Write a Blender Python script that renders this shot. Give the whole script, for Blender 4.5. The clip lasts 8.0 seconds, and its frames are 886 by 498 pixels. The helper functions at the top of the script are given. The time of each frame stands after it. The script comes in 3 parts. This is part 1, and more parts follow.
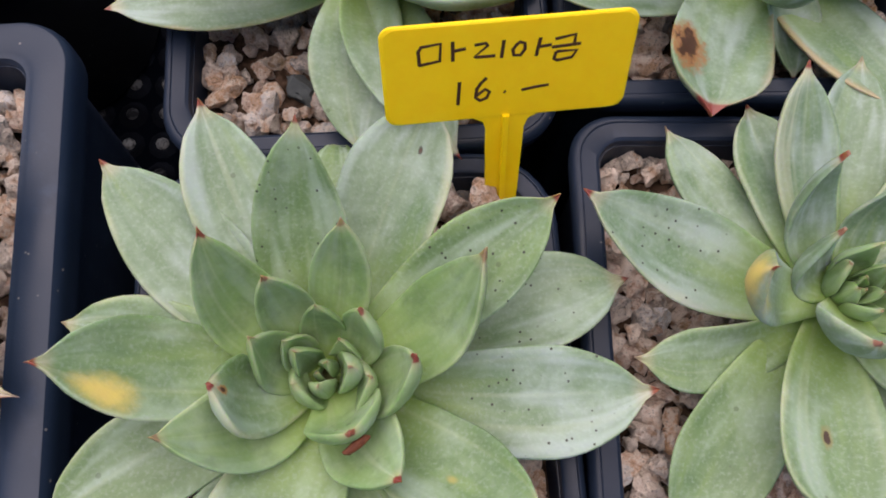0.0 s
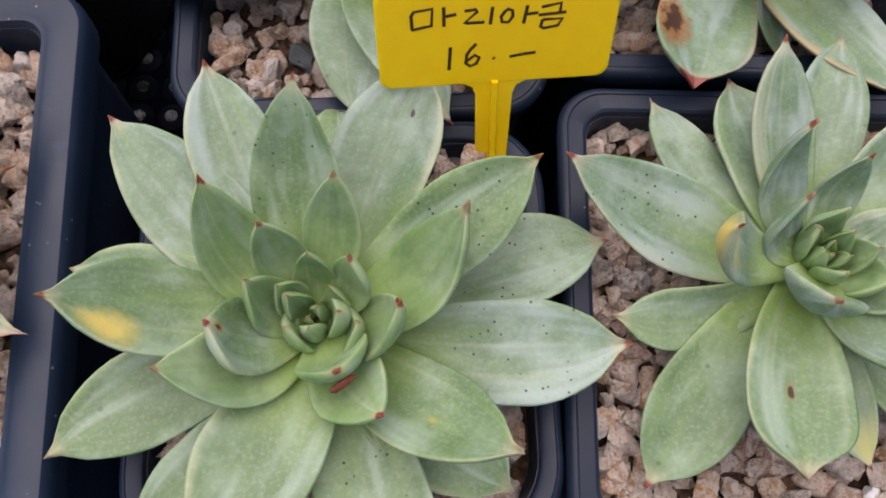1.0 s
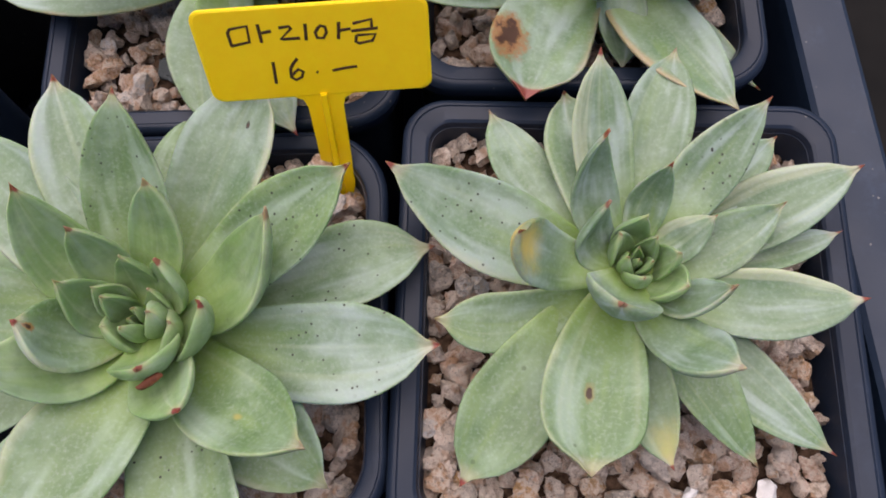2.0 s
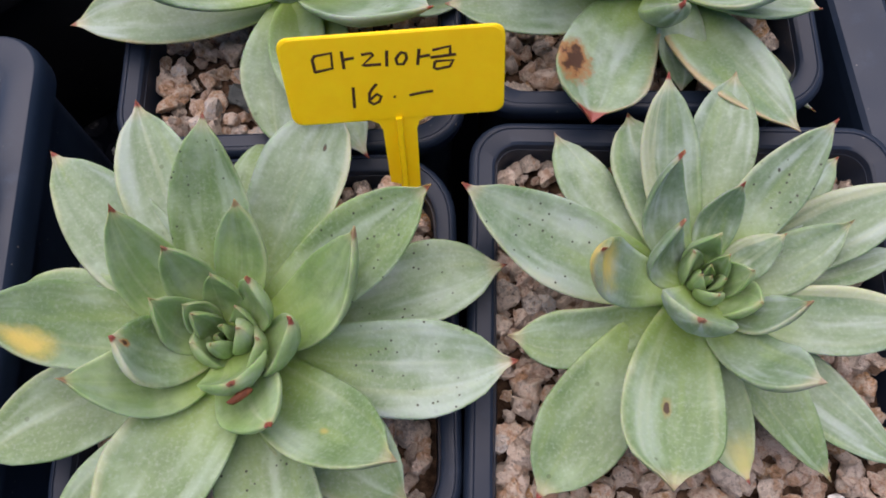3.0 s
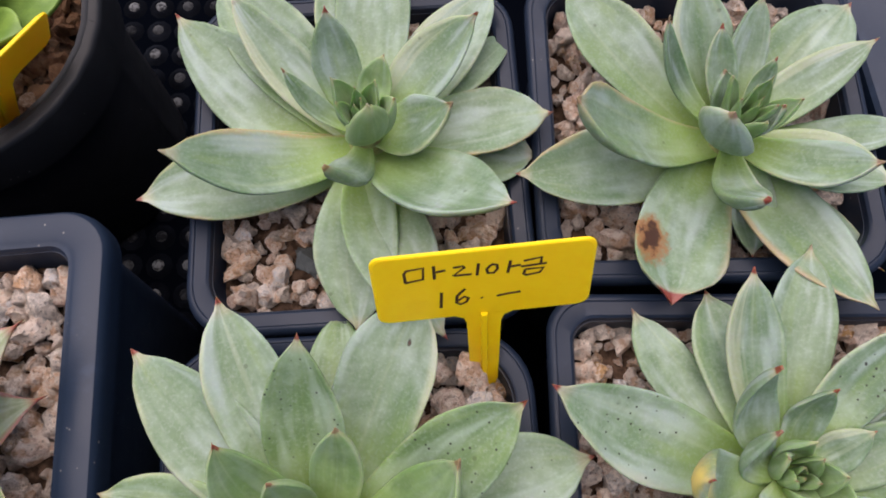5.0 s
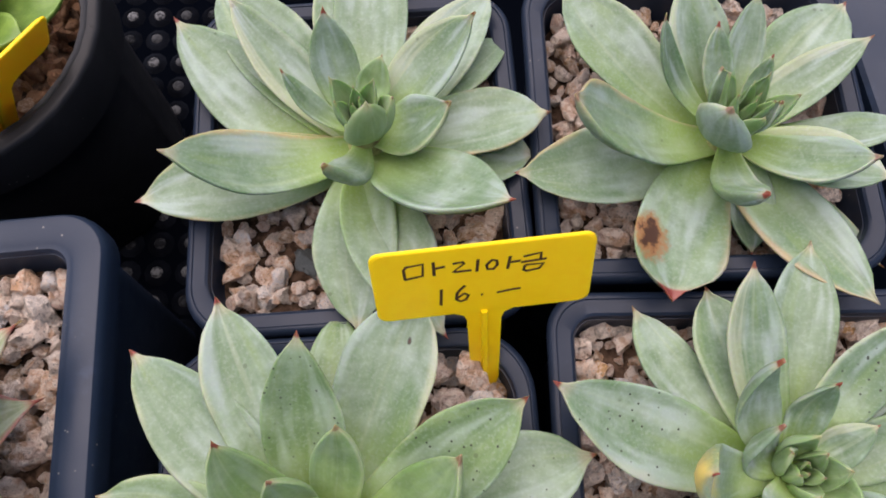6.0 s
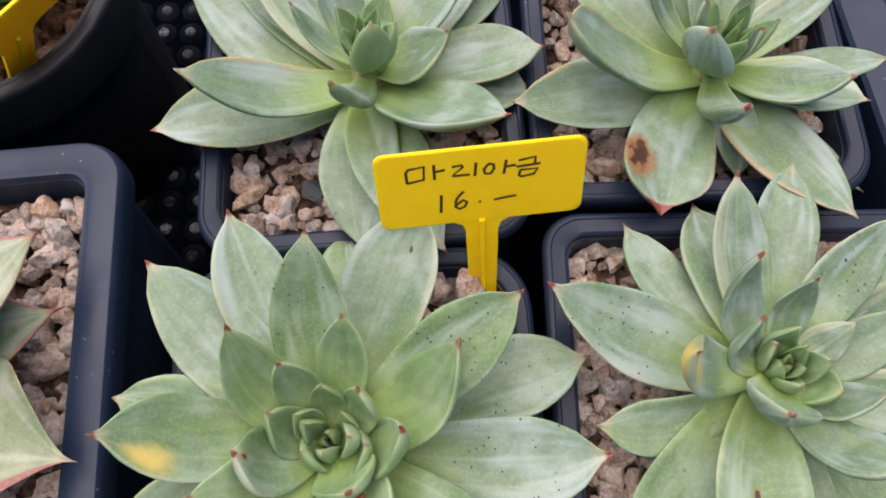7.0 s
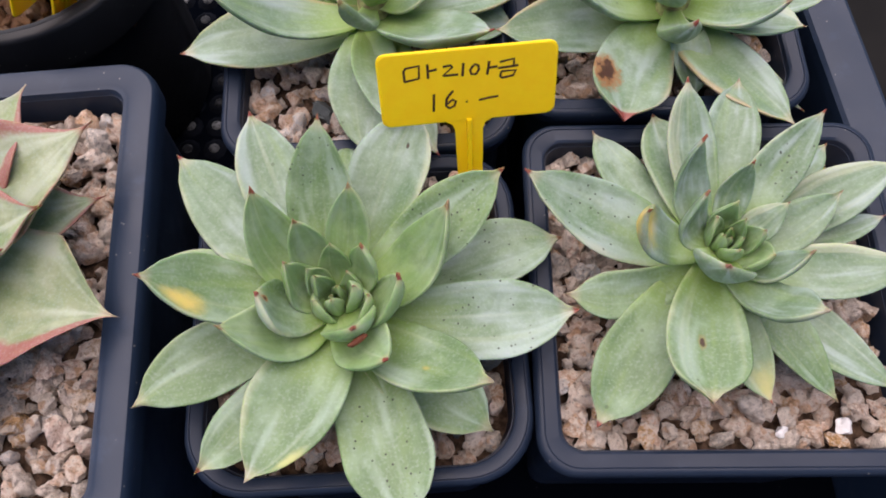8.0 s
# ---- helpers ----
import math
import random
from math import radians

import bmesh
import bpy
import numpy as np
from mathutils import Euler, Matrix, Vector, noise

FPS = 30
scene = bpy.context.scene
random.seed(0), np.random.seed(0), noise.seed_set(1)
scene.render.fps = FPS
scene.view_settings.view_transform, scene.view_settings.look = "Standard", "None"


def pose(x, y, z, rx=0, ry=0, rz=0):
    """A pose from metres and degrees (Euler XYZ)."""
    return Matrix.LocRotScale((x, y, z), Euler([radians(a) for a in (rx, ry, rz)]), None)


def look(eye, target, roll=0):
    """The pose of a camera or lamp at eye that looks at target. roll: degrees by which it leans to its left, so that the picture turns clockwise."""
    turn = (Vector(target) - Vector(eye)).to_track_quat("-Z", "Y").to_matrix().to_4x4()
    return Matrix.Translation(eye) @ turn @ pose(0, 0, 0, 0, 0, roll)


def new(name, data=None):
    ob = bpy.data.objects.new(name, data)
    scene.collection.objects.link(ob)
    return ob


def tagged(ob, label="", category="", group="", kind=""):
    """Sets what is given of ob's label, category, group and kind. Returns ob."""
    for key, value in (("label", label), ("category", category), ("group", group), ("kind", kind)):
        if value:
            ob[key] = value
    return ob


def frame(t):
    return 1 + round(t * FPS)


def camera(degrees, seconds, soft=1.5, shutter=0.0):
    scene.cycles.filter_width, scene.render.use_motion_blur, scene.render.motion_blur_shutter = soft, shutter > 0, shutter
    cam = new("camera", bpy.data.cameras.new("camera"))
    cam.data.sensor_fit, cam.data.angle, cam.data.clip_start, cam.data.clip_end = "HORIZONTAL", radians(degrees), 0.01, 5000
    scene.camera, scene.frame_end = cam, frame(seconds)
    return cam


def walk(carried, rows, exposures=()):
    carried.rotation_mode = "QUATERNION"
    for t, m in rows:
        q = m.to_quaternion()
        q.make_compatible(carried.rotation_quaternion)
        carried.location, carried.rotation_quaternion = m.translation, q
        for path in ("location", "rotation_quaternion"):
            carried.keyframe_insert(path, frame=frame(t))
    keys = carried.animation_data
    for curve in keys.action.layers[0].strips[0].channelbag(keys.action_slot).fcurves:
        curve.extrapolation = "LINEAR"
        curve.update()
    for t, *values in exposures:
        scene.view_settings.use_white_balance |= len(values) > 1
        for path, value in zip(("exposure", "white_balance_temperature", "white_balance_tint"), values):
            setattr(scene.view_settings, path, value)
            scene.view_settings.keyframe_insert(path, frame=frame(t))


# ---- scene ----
cam = camera(62.0, 8.0, soft=1.8)
PATH = [
    (0, (0.01901, 0.07198, 0.21391), (0.02325, 0.12856, 0.02213), 3.50),
    (0.5, (0.01544, 0.06429, 0.21374), (0.02062, 0.12058, 0.02189), 5.32),
    (1, (0.02263, 0.06348, 0.21819), (0.02446, 0.11923, 0.02612), 2.59),
    (1.5, (0.05437, 0.06461, 0.21986), (0.04946, 0.12240, 0.02846), -3.67),
    (1.7, (0.05920, 0.06354, 0.22171), (0.05482, 0.12133, 0.03029), -3.20),
    (2.8, (0.05329, 0.05963, 0.22492), (0.04773, 0.12273, 0.03521), -4.00),
    (3, (0.04640, 0.05956, 0.22685), (0.04009, 0.12359, 0.03749), -4.61),
    (3.5, (0.02400, 0.05779, 0.22885), (0.02124, 0.12182, 0.03940), -1.42),
    (4, (0.02118, 0.07319, 0.23238), (0.01851, 0.13567, 0.04240), -1.55),
    (4.5, (0.02775, 0.09815, 0.23888), (0.02419, 0.15818, 0.04813), -3.28),
    (5.8, (0.02559, 0.09753, 0.24033), (0.02346, 0.16176, 0.05094), -2.92),
    (6, (0.02679, 0.09502, 0.23872), (0.02432, 0.15983, 0.04953), -3.22),
    (6.5, (0.02637, 0.08317, 0.23559), (0.02458, 0.15049, 0.04727), -2.64),
    (7, (0.02655, 0.07146, 0.23886), (0.02404, 0.14132, 0.05147), -3.17),
    (7.5, (0.02584, 0.04724, 0.24936), (0.02361, 0.12011, 0.06313), -2.65),
    (8, (0.02792, 0.03456, 0.25011), (0.02585, 0.11025, 0.06500), -2.37),
]
walk(cam, [(t, look(eye, target, roll)) for t, eye, target, roll in PATH], exposures=[(0.0, 0.08, 6750, 24), (4.5, 0.10, 6750, 24), (6.5, 0.27, 6750, 25), (8.0, 0.25, 6700, 25)])

# ---- light: a bright overcast sky over the bench ----
MM = 0.001
SUN_UP, SUN_ROUND = 71.0, -25.0
world = bpy.data.worlds.new("sky")
scene.world = world
world.use_nodes = True
sky = world.node_tree.nodes.new("ShaderNodeTexSky")
sky.sky_type, sky.sun_disc = "NISHITA", False
sky.sun_elevation, sky.sun_rotation = radians(SUN_UP), radians(SUN_ROUND)
world.node_tree.links.new(sky.outputs[0], world.node_tree.nodes["Background"].inputs[0])
world.node_tree.nodes["Background"].inputs[1].default_value = 0.12
sun = new("sun", bpy.data.lights.new("sun", "SUN"))
sun.data.energy, sun.data.angle, sun.data.color = 4.4, radians(88), (1.0, 0.93, 0.83)
sun_from = Vector((math.sin(radians(SUN_ROUND)) * math.cos(radians(SUN_UP)), math.cos(radians(SUN_ROUND)) * math.cos(radians(SUN_UP)), math.sin(radians(SUN_UP))))
sun.matrix_world = look(sun_from * 3, (0, 0, 0))


# ---- materials ----
class Nodes:
    """A node material under construction."""

    def __init__(self, name, rough=0.5, spec=0.5):
        self.mat = bpy.data.materials.new(name)
        self.mat.use_nodes = True
        self.tree = self.mat.node_tree
        self.bsdf = self.tree.nodes["Principled BSDF"]
        self.set(self.bsdf, "Roughness", rough)
        self.set(self.bsdf, "Specular IOR Level", spec)

    def add(self, kind, **ins):
        node = self.tree.nodes.new(kind)
        for key, value in ins.items():
            self.set(node, key.replace("_", " "), value)
        return node

    def set(self, node, key, value):
        socket = node.inputs[int(key[1:])] if key[0] == "i" and key[1:].isdigit() else node.inputs[key]
        if isinstance(value, bpy.types.NodeSocket):
            self.tree.links.new(value, socket)
        elif isinstance(value, tuple) and len(value) == 3 and socket.type == "RGBA":
            socket.default_value = (*value, 1)
        else:
            socket.default_value = value

    def math(self, op, a, b=0.0, clamp=False):
        node = self.add("ShaderNodeMath", i0=a, i1=b)
        node.operation, node.use_clamp = op, clamp
        return node.outputs[0]

    def ramp(self, value, low, high, a=0.0, b=1.0):
        node = self.add("ShaderNodeMapRange", i0=value, i1=low, i2=high, i3=a, i4=b)
        node.interpolation_type = "SMOOTHSTEP"
        return node.outputs[0]

    def mix(self, fac, a, b):
        node = self.tree.nodes.new("ShaderNodeMix")
        node.data_type = "RGBA"
        for socket, value in ((node.inputs[0], fac), (node.inputs[6], a), (node.inputs[7], b)):
            if isinstance(value, bpy.types.NodeSocket):
                self.tree.links.new(value, socket)
            else:
                socket.default_value = (*value, 1) if isinstance(value, tuple) else value
        return node.outputs[2]

    def noise(self, where, scale, detail=3.0, rough=0.55):
        return self.add("ShaderNodeTexNoise", Vector=where, Scale=scale, Detail=detail, Roughness=rough).outputs[0]

    def spots(self, where, scale):
        return self.add("ShaderNodeTexVoronoi", Vector=where, Scale=scale).outputs[0]

    def scaled(self, where, x, y, z):
        node = self.tree.nodes.new("ShaderNodeMapping")
        self.tree.links.new(where, node.inputs[0])
        node.inputs[3].default_value = (x, y, z)
        return node.outputs[0]

    def coords(self, which):
        return self.tree.nodes.new("ShaderNodeTexCoord").outputs[which]

    def chance(self):
        return self.tree.nodes.new("ShaderNodeObjectInfo").outputs["Random"]

    def stops(self, value, *pairs):
        node = self.tree.nodes.new("ShaderNodeValToRGB")
        self.tree.links.new(value, node.inputs[0])
        node.color_ramp.elements[0].position, node.color_ramp.elements[0].color = pairs[0][0], (*pairs[0][1], 1)
        node.color_ramp.elements[1].position, node.color_ramp.elements[1].color = pairs[-1][0], (*pairs[-1][1], 1)
        for place, colour in pairs[1:-1]:
            node.color_ramp.elements.new(place).color = (*colour, 1)
        return node.outputs[0]

    def bump(self, height, strength, distance):
        node = self.add("ShaderNodeBump", Strength=strength, Distance=distance, Height=height)
        self.set(self.bsdf, "Normal", node.outputs[0])

    def colour(self, value):
        self.set(self.bsdf, "Base Color", value)
        return self.mat


def leaf_material(name, dots=0.0, blotch=None, margin=None, heart=False, tan=False, cool=True, tip=0.964, striped=False):
    """A glaucous succulent leaf: u runs from its base to its tip, v across. blotch: u, v, size in u, size in v, colour, core colour."""
    n = Nodes(name, 0.5, 0.5)
    uv = n.coords("UV")
    split = n.add("ShaderNodeSeparateXYZ", Vector=uv)
    u, v = split.outputs[0], split.outputs[1]
    here, luck = n.coords("Object"), n.chance()
    moved = n.add("ShaderNodeVectorMath", i0=uv, i1=n.add("ShaderNodeCombineXYZ", X=n.math("MULTIPLY", luck, 37.0), Y=n.math("MULTIPLY", luck, 11.0)).outputs[0]).outputs[0]
    edge = n.math("ABSOLUTE", n.math("SUBTRACT", n.math("MULTIPLY", v, 2.0), 1.0))
    streak = n.noise(n.scaled(moved, 1.0, 4.5, 1.0), 1.5, 3.0)
    cloud = n.noise(here, 90.0, 3.0)
    fine = n.noise(here, 1400.0, 2.0)
    green, pale, cream = (0.112, 0.194, 0.100), (0.212, 0.303, 0.208), (0.52, 0.52, 0.36)
    deep, frost = (0.074, 0.145, 0.055), (0.315, 0.405, 0.375)
    if not cool:
        green, pale, frost = (0.100, 0.180, 0.068), (0.182, 0.276, 0.140), (0.278, 0.380, 0.290)
    if tan:
        cream = (0.40, 0.28, 0.14)
    if heart:
        green, pale = (0.150, 0.262, 0.095), (0.245, 0.355, 0.165)
    if margin:
        green, pale, cream, frost = (0.15, 0.20, 0.085), (0.28, 0.32, 0.19), margin, (0.36, 0.41, 0.31)
    base = n.mix(n.ramp(n.math("ADD", n.math("MULTIPLY", streak, 0.35), n.math("MULTIPLY", cloud, 0.65)), 0.34, 0.66), green, pale)
    bloom = n.math("MULTIPLY", n.ramp(cloud, 0.45, 0.75), 0.22 if heart else 0.45)
    base = n.mix(bloom, base, frost)
    vein = n.math("MULTIPLY", n.ramp(n.math("ABSOLUTE", n.math("SUBTRACT", v, 0.5)), 0.035, 0.0), n.ramp(u, 0.95, 0.5))
    base = n.mix(n.math("MULTIPLY", vein, 0.12), base, green)
    mottle = n.noise(here, 210.0, 4.0, 0.6)
    base = n.mix(n.math("MULTIPLY", n.ramp(mottle, 0.56, 0.32), 0.40), base, deep)
    glow = n.noise(n.scaled(moved, 1.2, 2.2, 1.0), 1.5, 2.0)
    base = n.mix(n.math("MULTIPLY", n.ramp(glow, 0.50, 0.70), 0.38 if heart else 0.70), base, frost)
    base = n.mix(n.math("MULTIPLY", n.ramp(glow, 0.46, 0.30), 0.35), base, (0.18, 0.28, 0.075))
    young = n.math("MULTIPLY", n.ramp(u, 0.55, 0.08), 0.80)
    base = n.mix(young, base, (0.27, 0.41, 0.085))
    wavy = n.math("ADD", edge, n.math("MULTIPLY", n.math("SUBTRACT", n.noise(n.scaled(moved, 2.5, 2.0, 1.0), 2.0), 0.5), 0.55))
    lean = n.math("MULTIPLY", n.math("SUBTRACT", n.math("MULTIPLY", v, 2.0), 1.0), n.math("SUBTRACT", n.math("MULTIPLY", luck, 2.0), 1.0))
    wavy = n.math("ADD", wavy, n.math("MULTIPLY", lean, 0.22))
    rim = n.math("MULTIPLY", n.ramp(wavy, (0.86 if tan else 0.95) if not margin else 0.70, (1.14 if tan else 1.25) if not margin else 0.92), (0.2 if heart else 0.72 if tan else 0.42) if not margin else 0.85)
    base = n.mix(rim, base, cream)
    if striped:
        base = n.mix(n.math("MULTIPLY", n.ramp(n.math("ADD", v, n.math("MULTIPLY", n.math("SUBTRACT", streak, 0.5), 0.5)), 0.74, 0.86), 0.45), base, (0.44, 0.47, 0.32))
    band = n.math("MULTIPLY", n.ramp(n.noise(n.scaled(moved, 0.5, 6.0, 1.0), 1.1, 1.0), 0.58, 0.76), 0.22)
    base = n.mix(band, base, (0.44, 0.50, 0.34))
    base = n.mix(n.math("MULTIPLY", n.ramp(fine, 0.42, 0.9), 0.14 if heart else 0.30), base, (0.385, 0.48, 0.44))
    specks = n.math("MULTIPLY", n.ramp(n.spots(here, 260.0), 0.14, 0.10), n.ramp(n.noise(here, 120.0, 1.0), 0.60, 0.66))
    base = n.mix(n.math("MULTIPLY", specks, 0.45), base, (0.05, 0.07, 0.03))
    if dots:
        patch = n.math("MULTIPLY", n.ramp(n.noise(moved, 3.2, 1.0), 0.40, 0.46), n.math("MULTIPLY", n.ramp(u, 0.35, 0.45), n.ramp(u, 0.92, 0.85)))
        pin = n.ramp(n.spots(here, 560.0), 0.17, 0.09)
        base = n.mix(n.math("MULTIPLY", n.math("MULTIPLY", patch, pin), dots), base, (0.022, 0.024, 0.016))
    if blotch:
        bu, bv, su, sv, hue, core = blotch
        du = n.math("DIVIDE", n.math("SUBTRACT", u, bu), su)
        dv = n.math("DIVIDE", n.math("SUBTRACT", v, bv), sv)
        away = n.math("SQRT", n.math("ADD", n.math("MULTIPLY", du, du), n.math("MULTIPLY", dv, dv)))
        away = n.math("ADD", away, n.math("MULTIPLY", n.math("SUBTRACT", n.noise(here, 420.0, 4.0, 0.65), 0.5), 1.5 if core else 0.9))
        base = n.mix(n.ramp(away, 1.1 if core else 1.45, 0.55 if core else 0.2), base, hue)
        if core:
            base = n.mix(n.ramp(away, 0.62, 0.35), base, core)
    flush = n.math("ADD", u, n.math("MULTIPLY", n.math("SUBTRACT", cloud, 0.5), 0.03))
    base = n.mix(n.math("MULTIPLY", n.ramp(flush, 0.90, 0.96), 0.35), base, (0.52, 0.42, 0.28))
    base = n.mix(n.math("MULTIPLY", n.ramp(flush, 0.90 if margin else tip, 0.97 if margin else tip + 0.016), n.ramp(luck, 0.05, 0.55, 0.1, 0.6) if heart and tip > 0.95 else n.ramp(luck, 0.05, 0.55, 0.6 if tip < 0.96 else 0.25, 1.0)), base, (0.20, 0.040, 0.028))
    n.set(n.bsdf, "Roughness", n.ramp(cloud, 0.3, 0.7, 0.42, 0.62))
    n.set(n.bsdf, "Subsurface Weight", 0.30)
    n.set(n.bsdf, "Subsurface Radius", (0.3, 0.5, 0.15))
    n.set(n.bsdf, "Subsurface Scale", 0.005)
    n.bump(n.math("ADD", n.math("MULTIPLY", cloud, 1.0), n.math("MULTIPLY", fine, 0.20)), 0.38, 0.0007)
    return n.colour(base)


def plastic_material(name, shade, rough=0.38, spec=0.40, dirt=1.0):
    n = Nodes(name, rough, spec)
    here = n.coords("Object")
    cloud, fine = n.noise(here, 45.0, 5.0), n.noise(here, 2200.0, 2.0)
    dust_and_hole_dots = n.ramp(n.noise(here, 130.0, 6.0, 0.7), 0.52, 0.80)
    grit = n.math("MULTIPLY", n.ramp(n.spots(here, 330.0), 0.10, 0.06), n.ramp(n.noise(here, 60.0, 1.0), 0.52, 0.60))
    base = n.mix(n.math("MULTIPLY", dust_and_hole_dots, 0.25 * dirt), shade, tuple(min(1.0, 3 * c + 0.012) for c in shade))
    base = n.mix(n.math("MULTIPLY", grit, 0.5 * dirt), base, (0.30, 0.28, 0.25))
    n.set(n.bsdf, "Roughness", n.ramp(cloud, 0.3, 0.7, rough - 0.07, rough + 0.12))
    n.bump(n.math("ADD", cloud, n.math("MULTIPLY", fine, 0.4)), 0.12, 0.0004)
    return n.colour(base)


def stone_material(name, *pairs, chalk=(0.95, 0.83, 0.72), rust=(0.58, 0.32, 0.16), joined=False):
    """joined: for many stones in one mesh, at their own scale."""
    n = Nodes(name, 0.8, 0.3)
    here, luck = n.coords("Object"), n.chance()
    if joined:
        here, luck = n.scaled(here, 150.0, 150.0, 150.0), n.tree.nodes.new("ShaderNodeNewGeometry").outputs["Random Per Island"]
    moved = n.add("ShaderNodeVectorMath", i0=here, i1=n.add("ShaderNodeCombineXYZ", X=n.math("MULTIPLY", luck, 50.0), Y=n.math("MULTIPLY", luck, 31.0)).outputs[0]).outputs[0]
    base = n.stops(luck, *pairs)
    cloud, fine = n.noise(moved, 4.2, 6.0, 0.75), n.noise(moved, 14.0, 3.0, 0.6)
    crust, pits = n.noise(moved, 1.7, 2.0), n.spots(moved, 7.0)
    base = n.mix(n.math("MULTIPLY", n.ramp(cloud, 0.44, 0.56), 0.80), base, chalk)
    base = n.mix(n.math("MULTIPLY", n.ramp(crust, 0.55, 0.66), 0.65), base, rust)
    base = n.mix(n.math("MULTIPLY", n.ramp(cloud, 0.43, 0.36), 0.60), base, tuple(0.6 * c for c in rust))
    base = n.mix(n.math("MULTIPLY", n.ramp(fine, 0.60, 0.66), 0.42), base, (0.14, 0.105, 0.08))
    base = n.mix(n.math("MULTIPLY", n.math("MULTIPLY", n.ramp(pits, 0.22, 0.12), n.ramp(crust, 0.45, 0.52)), 0.5), base, (0.05, 0.04, 0.035))
    n.bump(n.math("ADD", n.math("MULTIPLY", cloud, 1.3), n.math("MULTIPLY", fine, 0.7)), 1.0, 0.0020)
    return n.colour(base)


def plain_material(name, shade, other, scale, rough, relief=0.0002):
    n = Nodes(name, rough, 0.4 if rough < 0.9 else 0.05)
    here = n.coords("Object")
    cloud = n.noise(here, scale, 5.0, 0.6)
    n.bump(n.add("ShaderNodeMath", i0=cloud, i1=n.noise(here, scale * 12, 2.0)).outputs[0], 0.4, relief)
    return n.colour(n.mix(n.ramp(cloud, 0.35, 0.65), shade, other))


# Pale discs imitating tray holes with something brighter beneath; tone varies by disc.
def hole_dot_material():
    n = Nodes("dust_and_hole_dots", 0.95, 0.05)
    luck = n.tree.nodes.new("ShaderNodeNewGeometry").outputs["Random Per Island"]
    cloud = n.noise(n.coords("Object"), 700.0, 3.0)
    shade = n.mix(n.ramp(luck, 0.50, 0.95), (0.010, 0.011, 0.013), (0.13, 0.135, 0.14))
    return n.colour(n.mix(n.ramp(cloud, 0.45, 0.62), shade, (0.03, 0.032, 0.035)))


YELLOW = (0.58, 0.47, 0.13)
BROWN, DARK = (0.26, 0.13, 0.05), (0.055, 0.022, 0.010)
LEAF = leaf_material("leaf_green")
LEAF_HEART = leaf_material("leaf_heart", heart=True, cool=False)
LEAF_DOTS = leaf_material("leaf_dotted", dots=1.0, cool=False)
LEAF_OLD = leaf_material("leaf_mature_green", cool=False)
LEAF_DOTS_COOL = leaf_material("leaf_dotted_frosted", dots=1.0)
LEAF_GOLD = leaf_material("leaf_with_yellow_patch", blotch=(0.77, 0.76, 0.11, 0.19, YELLOW, None), cool=False)
LEAF_CURL = leaf_material("leaf_with_golden_tip", blotch=(0.85, 0.5, 0.20, 0.42, (0.66, 0.52, 0.14), None))
LEAF_PALE = leaf_material("leaf_yellowed", blotch=(0.93, 0.6, 0.16, 0.45, (0.40, 0.40, 0.15), None), cool=False)
LEAF_BURNT = leaf_material("leaf_with_burnt_patch", blotch=(0.72, 0.17, 0.13, 0.24, BROWN, DARK), tan=True, tip=0.93)
LEAF_SCAR = leaf_material("leaf_with_scar", blotch=(0.64, 0.46, 0.050, 0.060, (0.20, 0.20, 0.08), (0.05, 0.028, 0.014)), cool=False)
LEAF_FLECK = leaf_material("leaf_with_black_fleck", blotch=(0.80, 0.40, 0.018, 0.030, (0.03, 0.04, 0.02), DARK))
LEAF_POINT = leaf_material("leaf_red_point", tip=0.945, cool=False, heart=True)
LEAF_TIP = leaf_material("leaf_dark_red_tip", tip=0.945)
LEAF_SPOT = leaf_material("leaf_with_brown_spot", blotch=(0.90, 0.5, 0.060, 0.12, (0.30, 0.16, 0.05), DARK), cool=False)
LEAF_FADED = leaf_material("leaf_with_faded_edge", blotch=(0.82, 0.94, 0.07, 0.10, (0.38, 0.40, 0.15), None), cool=False)
LEAF_SPECK = leaf_material("leaf_with_pale_speck", blotch=(0.62, 0.45, 0.022, 0.036, (0.30, 0.29, 0.09), None), cool=False)
LEAF_TAN = leaf_material("leaf_tan_edge", tan=True)
LEAF_CREAM = leaf_material("leaf_cream_edge", striped=True)
LEAF_RED = leaf_material("leaf_red_margin", margin=(0.28, 0.080, 0.075))
LEAF_FRESH = plain_material("leaf_fresh_green", (0.10, 0.19, 0.03), (0.18, 0.30, 0.055), 120.0, 0.4)
DRY = plain_material("dried_leaf", (0.12, 0.030, 0.012), (0.22, 0.07, 0.03), 600.0, 0.6, 0.0004)
STEM = plain_material("stem_brown", (0.14, 0.11, 0.05), (0.30, 0.34, 0.12), 300.0, 0.7)
POT = plastic_material("pot_black_plastic", (0.011, 0.019, 0.036), 0.40, 0.26, 0.8)
POT_WIDE = plastic_material("pot_wide_rim_plastic", (0.011, 0.022, 0.044), 0.40, 0.34)
POT_ROUND = plastic_material("pot_round_plastic", (0.009, 0.010, 0.012), 0.50, 0.30, 0.8)
# Black plastic darkened further: the shade between crowded pots is in the base colour.
TRAY = plastic_material("tray_black_plastic_shaded", (0.0012, 0.0018, 0.0034), 0.65, 0.0, 0.10)
HOLE_DOTS = hole_dot_material()
# Same near-black, with the pots' shade on the dimples put into it.
DIMPLE = plain_material("dimpled_plastic_shaded", (0.0012, 0.0018, 0.0034), (0.0055, 0.007, 0.0105), 60.0, 0.95)
